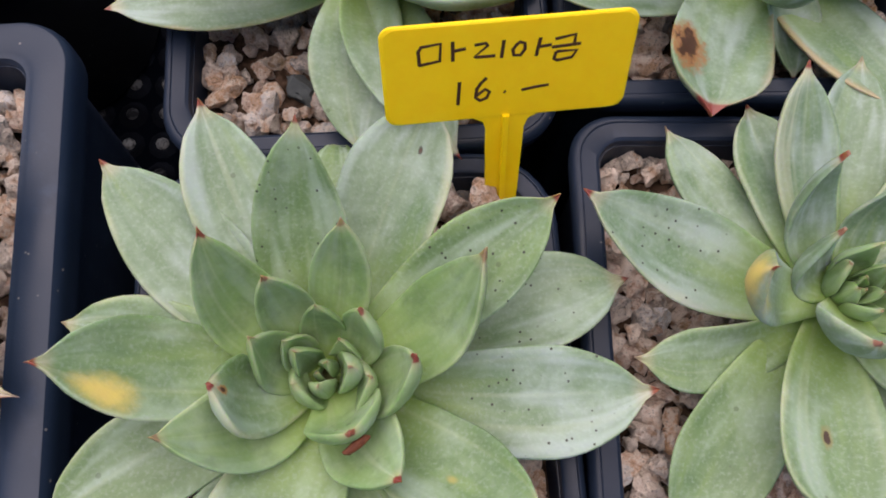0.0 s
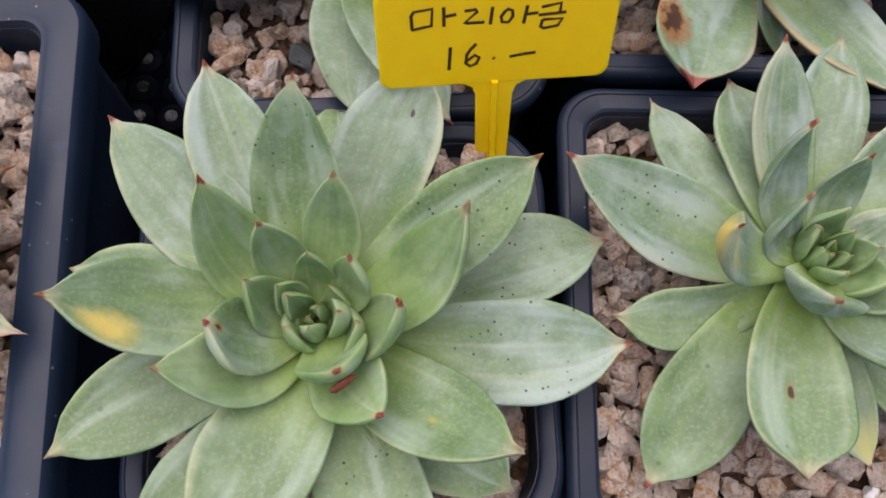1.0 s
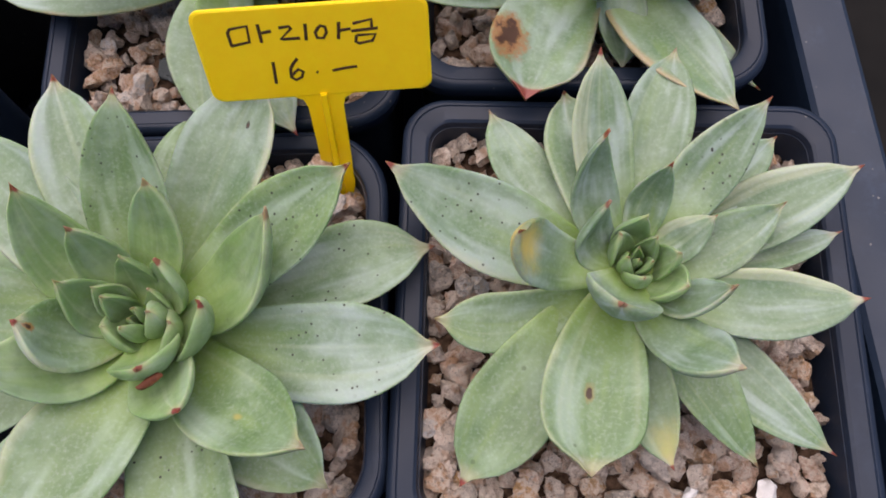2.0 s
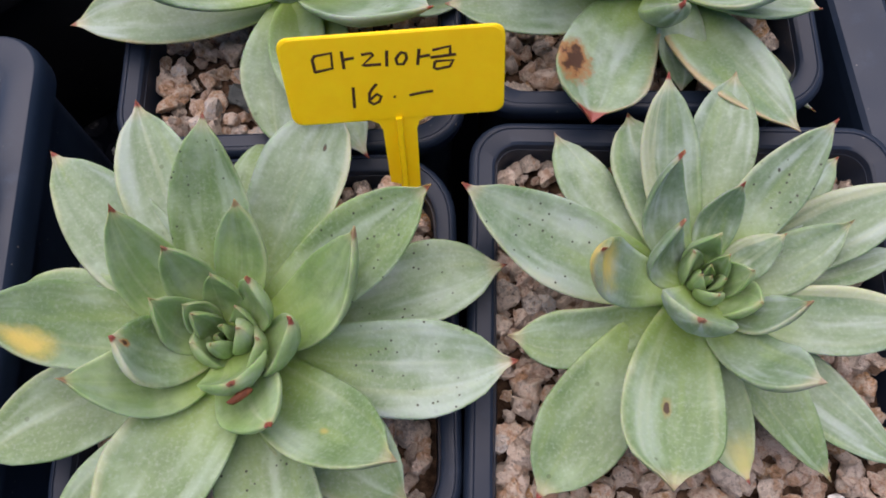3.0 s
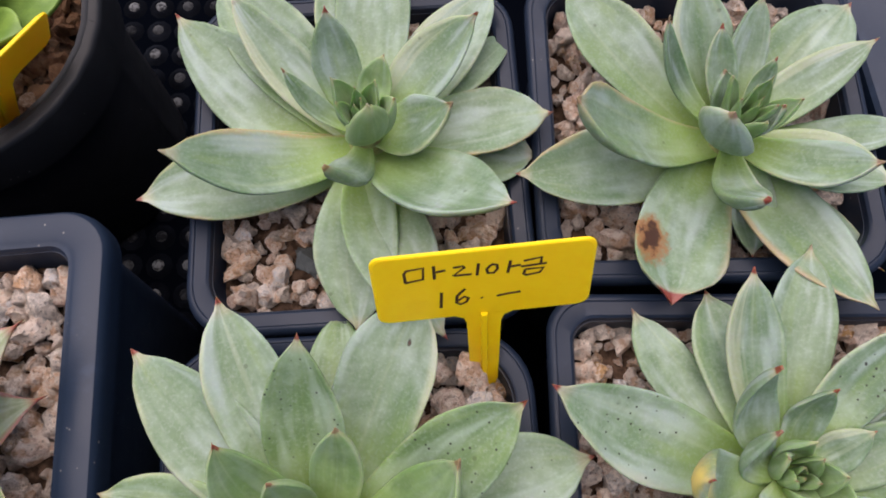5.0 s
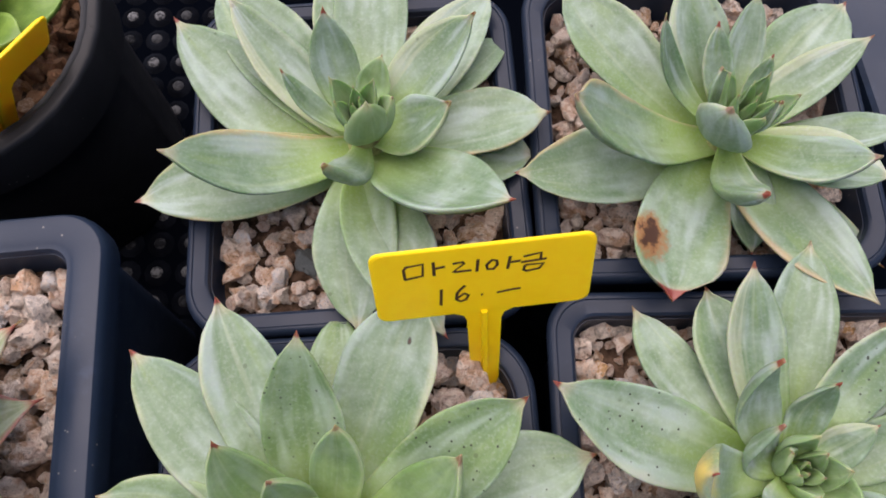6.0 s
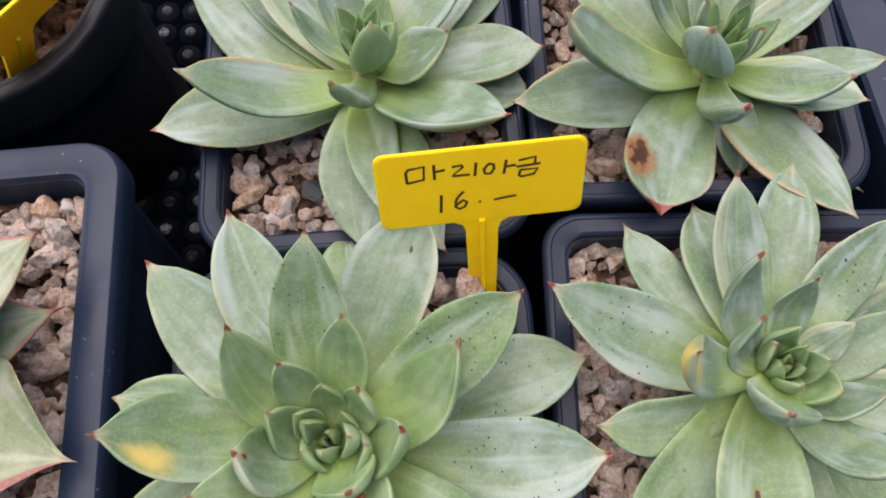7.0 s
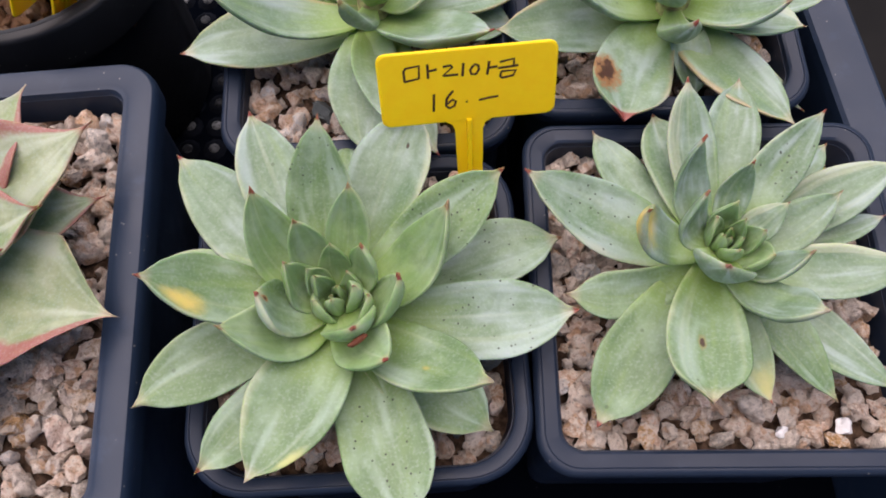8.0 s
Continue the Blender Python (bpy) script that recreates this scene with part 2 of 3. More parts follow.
GRAVEL_HUES = ((0.0, (0.82, 0.57, 0.43)), (0.15, (0.62, 0.54, 0.47)), (0.3, (0.92, 0.78, 0.66)), (0.45, (0.71, 0.51, 0.41)), (0.6, (0.78, 0.50, 0.31)), (0.7, (0.91, 0.76, 0.65)), (0.8, (0.50, 0.46, 0.42)), (0.88, (0.71, 0.41, 0.17)), (0.94, (0.54, 0.49, 0.46)), (1.0, (0.92, 0.92, 0.92)))
BARK_HUES = ((0.0, (0.16, 0.07, 0.035)), (0.5, (0.28, 0.14, 0.07)), (0.85, (0.34, 0.19, 0.10)), (1.0, (0.55, 0.42, 0.32)))
BARK_WEAR = dict(chalk=(0.30, 0.17, 0.09), rust=(0.16, 0.06, 0.025))
STONES, STONES_JOINED = stone_material("gravel_stone", *GRAVEL_HUES), stone_material("gravel_rubble", *GRAVEL_HUES, joined=True)
BARK, BARK_JOINED = stone_material("bark_chip", *BARK_HUES, **BARK_WEAR), stone_material("bark_rubble", *BARK_HUES, joined=True, **BARK_WEAR)
SLATE = plain_material("dark_stone", (0.045, 0.055, 0.058), (0.09, 0.10, 0.10), 300.0, 0.75, 0.0005)
PERLITE = plain_material("white_stone", (0.70, 0.70, 0.70), (0.85, 0.85, 0.85), 300.0, 0.8, 0.0005)
SOIL = plain_material("brown_grit", (0.04, 0.025, 0.017), (0.15, 0.095, 0.065), 500.0, 0.95, 0.002)
LABEL = plain_material("yellow_plastic", (0.97, 0.61, 0.0), (0.99, 0.645, 0.002), 200.0, 0.42, 0.00008)
for key, value in (("Subsurface Weight", 0.35), ("Subsurface Scale", 0.002)):
    LABEL.node_tree.nodes["Principled BSDF"].inputs[key].default_value = value
LABEL.node_tree.nodes["Principled BSDF"].inputs["Subsurface Radius"].default_value = (1.0, 0.7, 0.1)
INK = plain_material("brown_ink", (0.035, 0.012, 0.005), (0.06, 0.02, 0.008), 900.0, 0.6, 0.00005)
GROUND = plain_material("dark_ground", (0.012, 0.012, 0.012), (0.02, 0.019, 0.018), 12.0, 1.0)


MARKED = {
    "leaf_with_yellow_patch": "green leaf with a faded yellow patch", "leaf_with_golden_tip": "upturned leaf with a golden yellow tip",
    "leaf_with_burnt_patch": "leaf with a burnt dark brown patch", "leaf_with_scar": "leaf with a small brown scar", "leaf_with_brown_spot": "leaf with a brown spot near its tip",
    "leaf_dotted": "leaf speckled with tiny black dots", "leaf_dotted_frosted": "frosted leaf speckled with tiny black dots", "leaf_tan_edge": "leaf with a tan dried edge", "leaf_cream_edge": "leaf striped with cream along one side",
    "leaf_yellowed": "small leaf turned yellowish", "leaf_with_faded_edge": "leaf with a faded yellow edge", "leaf_with_black_fleck": "broad leaf with one black fleck",
}

# ---- builders ----
def finish(bm, name, material, smooth=True, crease=0):
    bmesh.ops.recalc_face_normals(bm, faces=bm.faces)
    mesh = bpy.data.meshes.new(name)
    bm.to_mesh(mesh)
    bm.free()
    mesh.materials.append(material)
    mesh.polygons.foreach_set("use_smooth", [smooth] * len(mesh.polygons))
    if crease:
        mesh.set_sharp_from_angle(angle=radians(crease))
    return mesh


def part(name, bm, material, parent, label="", smooth=True, crease=0):
    ob = new(name, finish(bm, name, material, smooth, crease))
    ob.parent = parent
    return tagged(ob, label)


def thing(name, place, label, category, group="", turn=0.0):
    ob = new(name)
    ob.empty_display_size = 0.01
    ob.matrix_basis = pose(*place, 0, 0, turn)
    return tagged(ob, label, category, group)


def outline(hx, hy, radius, steps=8):
    """A rounded rectangle round the origin, counter-clockwise."""
    ring = []
    for sx, sy, start in ((1, 1, 0), (-1, 1, 90), (-1, -1, 180), (1, -1, 270)):
        for i in range(steps + 1):
            a = radians(start + 90 * i / steps)
            ring.append((sx * (hx - radius) + radius * math.cos(a), sy * (hy - radius) + radius * math.sin(a)))
    return ring


def lathe(bm, hx, hy, radius, profile, cap_start=False, cap_end=False):
    """Rings of rounded rectangles, each set in by profile's first number, at the height of its second."""
    rings = []
    for inset, z in profile:
        rings.append([bm.verts.new((x, y, z)) for x, y in outline(hx - inset, hy - inset, max(radius - inset * 0.7, 0.002))])
    for low, high in zip(rings, rings[1:]):
        for i in range(len(low)):
            j = (i + 1) % len(low)
            bm.faces.new((low[i], low[j], high[j], high[i]))
    if cap_start:
        bm.faces.new(rings[0])
    if cap_end:
        bm.faces.new(rings[-1])


def pot(name, x, y, turn, hx, hy, radius, height, rim, lip, material, label, steps=True, broad=False, group="plant pots"):
    """A thin-walled pot with a folded rim; x, y: its middle; rim: the rim's width; lip: how far the rim hangs down."""
    ob = thing(name, (x, y, 0), label, "plant pot", group, turn)
    taper = 0.16 * hx
    bm = bmesh.new()
    lathe(bm, hx, hy, radius, [(taper, 0.001), (taper - 0.001, 0.0), (taper - 0.002, 0.002), (0.0035, height - lip), (0.0035, height - 0.002), (rim + 0.0002, height - 0.0022), (rim + 0.0004, height - 0.006), (rim + 0.003, height - 0.03), (rim + 0.004, height - 0.034)], True, True)
    part("body", bm, material, ob, crease=28)
    bm = bmesh.new()
    profile = [(0.0030, height - lip), (0.0004, height - lip), (0.0, height - 0.0016), (0.0003, height - 0.0008), (0.0007, height - 0.0003), (0.0013, height)]
    if steps:
        profile += [(rim * 0.30, height), (rim * 0.33, height - 0.00022), (rim * 0.36, height - 0.0001), (rim - 0.0009, height - 0.0003), (rim - 0.0003, height - 0.0007), (rim, height - 0.0016), (rim + 0.0001, height - 0.006)]
    elif broad:
        profile = [(0.0030, height - lip), (0.0002, height - lip), (0.0, height - 0.0034), (0.0002, height - 0.0020), (0.0006, height - 0.0009), (0.0012, height - 0.0002), (0.0019, height), (rim - 0.0026, height + 0.0001), (rim - 0.0018, height - 0.0003), (rim - 0.0006, height - 0.0005), (rim, height - 0.0016), (rim + 0.0001, height - 0.007)]
    else:
        profile += [(rim - 0.0026, height + 0.0002), (rim - 0.0018, height - 0.0003), (rim - 0.0006, height - 0.0004), (rim, height - 0.0016), (rim + 0.0001, height - 0.007)]
    lathe(bm, hx, hy, radius, profile)
    part("rim", bm, material, ob, crease=28)
    return ob


def pebble_mesh(seed, material):
    """A crushed stone: a ball cut flat by chance planes."""
    rng = random.Random(seed)
    bm = bmesh.new()
    bmesh.ops.create_icosphere(bm, subdivisions=3, radius=1.0)
    cuts = []
    for _ in range(11):
        way = Vector((rng.gauss(0, 1), rng.gauss(0, 1), rng.gauss(0, 1))).normalized()
        cuts.append((way, rng.uniform(0.42, 0.82)))
    stretch = Vector((rng.uniform(0.95, 1.35), rng.uniform(0.75, 1.0), rng.uniform(0.65, 0.9)))
    for vert in bm.verts:
        for way, far in cuts:
            over = vert.co.dot(way) - far
            if over > 0:
                vert.co -= way * over
        vert.co += 0.17 * noise.noise_vector(vert.co * 2.1 + Vector((seed, 0, 0))) + 0.10 * noise.noise_vector(vert.co * 4.6 + Vector((0, seed, 0))) + 0.05 * noise.noise_vector(vert.co * 9.5 + Vector((0, 0, seed)))
        vert.co = Vector((vert.co.x * stretch.x, vert.co.y * stretch.y, vert.co.z * stretch.z)) * 0.5
    mesh = finish(bm, "stone", material)
    mesh.set_sharp_from_angle(angle=radians(48))
    return mesh


PEBBLES = [pebble_mesh(i, STONES) for i in range(16)]
SLATES = [pebble_mesh(40 + i, SLATE) for i in range(3)]
CHIPS = [pebble_mesh(80 + i, BARK) for i in range(6)]
WHITES = [pebble_mesh(60 + i, PERLITE) for i in range(2)]


def gravel(x, y, turn, hx, hy, radius, top, seed, label, size=0.0067, gap=0.0041, low=-1.0, hide=0.019, slates=(), whites=(), heaps=(), meshes=None):
    """A bed of crushed stone in a pot, with its upper stones one by one; low: stones short of this x stay in the joined bed, as do those within hide of its middle; heaps: stones lying on top."""
    rng = random.Random(seed)
    ob = thing("gravel_bed", (x, y, top), label, "gravel", "gravel in the pots", turn)
    bm = bmesh.new()
    lathe(bm, hx + 0.001, hy + 0.001, radius, [(0.006, -0.030), (0.0, -0.006), (0.0, -0.0035)], True, True)
    part("grit", bm, SOIL, ob, "brown grit between the stones")
    inner = []
    rows, columns = int(2 * hy / (gap * 0.88)) + 1, int(2 * hx / gap) + 1
    for r in range(rows):
        for c in range(columns):
            px = -hx + (c + 0.5 * (r % 2)) * gap + rng.uniform(-0.0013, 0.0013)
            py = -hy + r * gap * 0.88 + rng.uniform(-0.0013, 0.0013)
            ex, ey = max(0, abs(px) - hx + radius), max(0, abs(py) - hy + radius)
            if abs(px) > hx - 0.0005 or abs(py) > hy - 0.0005 or math.hypot(ex, ey) > radius - 0.0005:
                continue
            inner.append((px, py, rng.uniform(-0.0028, 0.0014), size * rng.choice((0.62, 0.8, 0.95, 1.0, 1.1, 1.25, 1.4)), rng.choice(meshes or PEBBLES)))
    for stones, kinds in ((slates, SLATES), (whites, WHITES)):
        for px, py, wide in stones:
            inner = [s for s in inner if math.hypot(s[0] - px, s[1] - py) > wide * 0.5]
            inner.append((px, py, 0.0006, wide, kinds[len(inner) % len(kinds)]))
    for px, py, pz, wide in heaps:
        inner.append((px, py, pz, wide, rng.choice(PEBBLES)))
    joined = bmesh.new()
    for px, py, pz, wide, mesh in inner:
        m = Matrix.LocRotScale((px, py, pz - 0.001), Euler([rng.uniform(0, 6.28) for _ in range(3)]), (wide, wide, wide))
        if px < low or math.hypot(px, py) < hide:
            was = len(joined.verts)
            joined.from_mesh(mesh)
            joined.verts.ensure_lookup_table()
            bmesh.ops.transform(joined, matrix=m, verts=joined.verts[was:])
        else:
            stone = new("stone", mesh)
            stone.parent, stone.matrix_basis = ob, m
    if len(joined.verts):
        tagged(part("hidden_rubble", joined, BARK_JOINED if meshes else STONES_JOINED, ob), kind="stuff")
    else:
        joined.free()
    return ob


def leaf(plant, az, reach, tip, wide, bow=0.0, foot=0.0, roll=0.0, material=None, belly=0.52, cup=0.28, point=1.9, thick=0.0030, wave=0.0, swing=0.0, full=0.6):
    """One leaf, in millimetres from the plant's foot: az: the way it points, reach and tip: how far out and how high its tip is,
    bow: how far its middle is lifted off the straight line, foot: how high it leaves the stem, swing: its sideways bend, full: where along it is widest."""
    way = Vector((math.cos(radians(az)), math.sin(radians(az)), 0))
    across = Vector((-way.y, way.x, 0))
    a = way * 1.5 * MM + Vector((0, 0, foot * MM))
    c = way * reach * MM + Vector((0, 0, tip * MM))
    b = way * reach * belly * MM + Vector((0, 0, (foot + (tip - foot) * 0.42 + 2 * bow) * MM)) + across * swing * MM
    rng = random.Random(int(az * 31 + reach * 17 + tip * 7))
    nu, nv = 22, 10
    bm = bmesh.new()
    layer = bm.loops.layers.uv.new("UVMap")
    rings, coords = [], {}
    shift = rng.uniform(0, 50)
    for i in range(nu + 1):
        s = 1 - (1 - i / nu) ** 1.25
        at = a * (1 - s) ** 2 + b * 2 * s * (1 - s) + c * s * s
        along = ((b - a) * (1 - s) + (c - b) * s).normalized()
        side = (Matrix.Rotation(radians(roll), 3, along) @ across).normalized()
        side = (side - along * side.dot(along)).normalized()
        up = along.cross(side)
        if s < full:
            half = 0.40 + 0.60 * math.sin(math.pi / 2 * s / full) ** 1.15
        elif point:
            half = max(1 - ((s - full) / (1 - full)) ** point, 0.0)
        else:
            half = 0.5 + 0.5 * math.cos(math.pi * (s - full) / (1 - full))
        if point:
            half *= 1 - 0.45 * min(max((s - 0.90) / 0.055, 0.0), 1.0)
        half = max(half * wide * MM / 2, 0.00018 if s < 0.999 else 0.00004)
        deep = thick * min(1.0, 0.35 + 1.2 * min(s / 0.3, 1)) * min(1.0, (half / (wide * MM / 2)) ** 0.6 + 0.03) * min(1.0, wide / 11)
        ring = []
        for j in range(2 * nv):
            angle = math.pi * j / nv
            v = math.cos(angle)
            ripple = noise.noise(Vector((s * 3.0 + shift, v * 0.8, shift)))
            lift = cup * half * v * v + 0.04 * half * abs(v) + 0.0008 * ripple * min(1.0, s * 2)
            lift += wave * half * (abs(v) ** 3) * math.sin(s * 15 + shift)
            body = math.sin(angle)
            lift += deep * (0.30 if body > 0 else 0.72) * math.copysign(abs(body) ** 0.8, body)
            trim = 1 + 0.05 * noise.noise(Vector((s * 2.6, v, shift + 9)))
            vert = bm.verts.new(at + side * v * half * trim + up * lift)
            coords[vert] = (s, v * 0.5 + 0.5)
            ring.append(vert)
        rings.append(ring)
    for low, high in zip(rings, rings[1:]):
        for j in range(2 * nv):
            k = (j + 1) % (2 * nv)
            bm.faces.new((low[j], low[k], high[k], high[j]))
    bm.faces.new(rings[0])
    bm.faces.new(rings[-1])
    for face in bm.faces:
        for loop in face.loops:
            loop[layer].uv = coords[loop.vert]
    material = material or LEAF
    return part("leaf", bm, material, plant, MARKED.get(material.name, ""))


class Rosette:
    """A rosette on a short stem. low, high: where its first and last leaves leave the stem, in millimetres over the floor."""

    def __init__(self, x, y, gravel_top, label, low, high):
        self.plant = thing("succulent_plant", (x, y, gravel_top), label, "succulent", "variegated rosettes")
        self.ground, self.low, self.high = gravel_top / MM, low, high
        bm = bmesh.new()
        bmesh.ops.create_cone(bm, cap_ends=True, segments=14, radius1=0.0055, radius2=0.004, depth=(high - low) * MM + 0.009)
        for vert in bm.verts:
            vert.co.z += (low + (high - low) / 2) * MM - gravel_top - 0.006
        part("stem", bm, STEM, self.plant)

    def grow(self, az, reach, tip, wide, bow, swing, roll, full, material, **more):
        """One leaf; tip: its point's height over the floor; full: where along it is widest."""
        foot = self.low + (self.high - self.low) * max(0.0, 1 - reach / 52) ** 0.8 - self.ground
        steep = (tip - self.ground - foot) / reach
        settings = dict(belly=0.52 + 0.42 * min(max(steep - 0.35, 0.0), 1.0))
        settings.update(more)
        leaf(self.plant, az, reach, tip - self.ground, wide, bow, foot=foot, swing=swing, roll=roll, full=full, material=material, **settings)

    def heart(self, count, reach, tip, wide, sharp, seed):
        """The small leaves in the middle."""
        rng = random.Random(seed)
        for i in range(count):
            f = i / (count - 1)
            leaf(self.plant, rng.uniform(-8, 8) + 137.5 * i, reach * (1 - 0.92 * f), tip + 1.5 - (6.0 - 5.0 * sharp) * f * f - self.ground, wide * (1 - 0.62 * f), -0.6, foot=self.high - 5 + 2 * f - self.ground, belly=0.98 - 0.3 * sharp, cup=0.42, point=2.2 - 0.5 * sharp, thick=0.0052 - 0.0022 * sharp, material=LEAF_HEART, roll=rng.uniform(-9, 9))


# ---- ground, tray and pots ----
def sheet():
    bm = bmesh.new()
    bmesh.ops.create_grid(bm, x_segments=8, y_segments=8, size=200)
    ob = new("ground", finish(bm, "ground", GROUND))
    ob.location.z = -0.012
    tagged(ob, "dark level ground under the plant tray", "ground", kind="structure")


def tray():
    """A shallow carrying tray with a dimpled floor and a broad rail along its side."""
    ob = tagged(new("plant_tray"), "black plastic carrying tray with a dimpled floor under the pots", "tray")
    bm = bmesh.new()
    bmesh.ops.create_cube(bm, size=1)
    for vert in bm.verts:
        vert.co = Vector((-0.11 + vert.co.x * 0.52, 0.10 + vert.co.y * 0.72, -0.006 + vert.co.z * 0.010))
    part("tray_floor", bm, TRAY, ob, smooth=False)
    studs = bmesh.new()
    for i in range(26):
        for j in range(30):
            sx, sy = -0.1365 + i * 0.0104, 0.0249 + j * 0.0104
            if not (-0.115 < sx < -0.02 and 0.06 < sy < 0.32):
                continue
            rings = []
            for r, z in ((0.0049, -0.0011), (0.0034, 0.0000), (0.0026, 0.0004), (0.0017, -0.0005), (0.0008, -0.0009)):
                rings.append([studs.verts.new((sx + r * math.cos(k * math.pi / 5), sy + r * math.sin(k * math.pi / 5), z)) for k in range(10)])
            for a, b in zip(rings, rings[1:]):
                for k in range(10):
                    studs.faces.new((a[k], a[(k + 1) % 10], b[(k + 1) % 10], b[k]))
            studs.faces.new(rings[-1])
    # Raised pale discs, added in place of holes that show a brighter underside.
    dust_and_hole_dots = bmesh.new()
    for i in range(26):
        for j in range(26):
            sx, sy = -0.1365 + i * 0.0104, 0.0249 + j * 0.0104
            if -0.115 < sx < -0.02 and 0.06 < sy:
                rings = [[dust_and_hole_dots.verts.new((sx + r * math.cos(k * math.pi / 4), sy + r * math.sin(k * math.pi / 4), z)) for k in range(8)] for r, z in ((0.0024, -0.0008), (0.0020, 0.0003), (0.0009, 0.0007))]
                for a, b in zip(rings, rings[1:]):
                    for k in range(8):
                        dust_and_hole_dots.faces.new((a[k], a[(k + 1) % 8], b[(k + 1) % 8], b[k]))
                dust_and_hole_dots.faces.new(rings[-1])
    tagged(part("hole_dots", dust_and_hole_dots, HOLE_DOTS, ob, "pale discs standing in for bright holes in the tray floor"), kind="stuff")
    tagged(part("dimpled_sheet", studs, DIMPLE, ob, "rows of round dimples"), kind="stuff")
    bm = bmesh.new()
    section = [(0.004, -0.010), (0.0, 0.066), (0.0, 0.0695), (0.001, 0.0705), (0.012, 0.0715), (0.0132, 0.0708), (0.0136, 0.069), (0.0134, 0.058), (0.0118, 0.058), (0.0110, 0.064), (0.006, -0.010)]
    ends = []
    for y in (-0.26, -0.05, 0.05, 0.15, 0.25, 0.46):
        shift = 0.1370 - 0.090 * (y - 0.168)
        ends.append([bm.verts.new((shift + x, y, z)) for x, z in section])
    for a, b in zip(ends, ends[1:]):
        for k in range(len(section)):
            m = (k + 1) % len(section)
            bm.faces.new((a[k], a[m], b[m], b[k]))
    bm.faces.new(ends[0])
    bm.faces.new(ends[-1])
    part("rail", bm, POT_WIDE, ob, smooth=False)


sheet()
tray()
pot("square_pot", 0.0053, 0.0884, 2.5, 0.0400, 0.0418, 0.0155, 0.081, 0.0045, 0.0052, POT, "black plastic pot with well rounded corners, filled with gravel")
pot("square_pot", 0.0918, 0.0932, -0.4, 0.0452, 0.0446, 0.009, 0.083, 0.0058, 0.0052, POT, "square black plastic pot with a stepped rim, filled with gravel")
pot("square_pot", 0.0046, 0.1744, 3.0, 0.0398, 0.0435, 0.012, 0.081, 0.0055, 0.0052, POT, "square black plastic pot with a narrow rim, filled with gravel")
pot("square_pot", 0.0852, 0.1812, 0.5, 0.0397, 0.0410, 0.012, 0.084, 0.0055, 0.0052, POT, "square black plastic pot holding a browned rosette")
pot("wide_rim_pot", -0.1058, 0.0930, 4.2, 0.0601, 0.0618, 0.011, 0.086, 0.0092, 0.008, POT_WIDE, "large square black pot with a broad flat rim", False, True)
pot("round_pot", -0.1052, 0.2115, 0.0, 0.0424, 0.0424, 0.0419, 0.080, 0.0055, 0.016, POT_ROUND, "round matt black plastic pot with a thick rim", False)

# ---- gravel ----
gravel(0.0053, 0.0884, 2.5, 0.0347, 0.0365, 0.012, 0.0745, 1, "pinkish crushed gravel round a green rosette", size=0.0060, gap=0.0035, hide=0.021, slates=[(0.031, -0.012, 0.0085), (0.023, -0.028, 0.008)], heaps=[(0.020, 0.0325, 0.004, 0.008), (0.0205, 0.026, 0.005, 0.009), (0.0265, 0.0315, 0.006, 0.0095), (0.0275, 0.025, 0.004, 0.009), (0.031, 0.026, 0.003, 0.007)])
gravel(0.0918, 0.0932, -0.4, 0.0392, 0.0388, 0.006, 0.0762, 2, "pinkish and grey crushed gravel with white grains", size=0.0060, gap=0.0036, hide=0.027, whites=[(0.0115, -0.0345, 0.005), (0.026, -0.0335, 0.006)])
gravel(0.0046, 0.1744, 3.0, 0.0335, 0.0370, 0.008, 0.0746, 3, "pink crushed gravel with one dark stone", size=0.0060, gap=0.0037, hide=0.022, slates=[(-0.0135, -0.0245, 0.0105)])
gravel(0.0852, 0.1812, 0.5, 0.0333, 0.0345, 0.008, 0.0750, 4, "pale grey and pink crushed gravel under browned leaves", size=0.0058, gap=0.0037, hide=0.022)
gravel(-0.1058, 0.0930, 4.2, 0.0495, 0.0510, 0.004, 0.0785, 5, "coarse tan and grey crushed gravel", size=0.0072, gap=0.0045, low=-0.005, hide=0.0)
gravel(-0.1052, 0.2115, 0.0, 0.0360, 0.0360, 0.0355, 0.0660, 6, "brown bark and grit in a round pot", low=0.004, meshes=CHIPS)

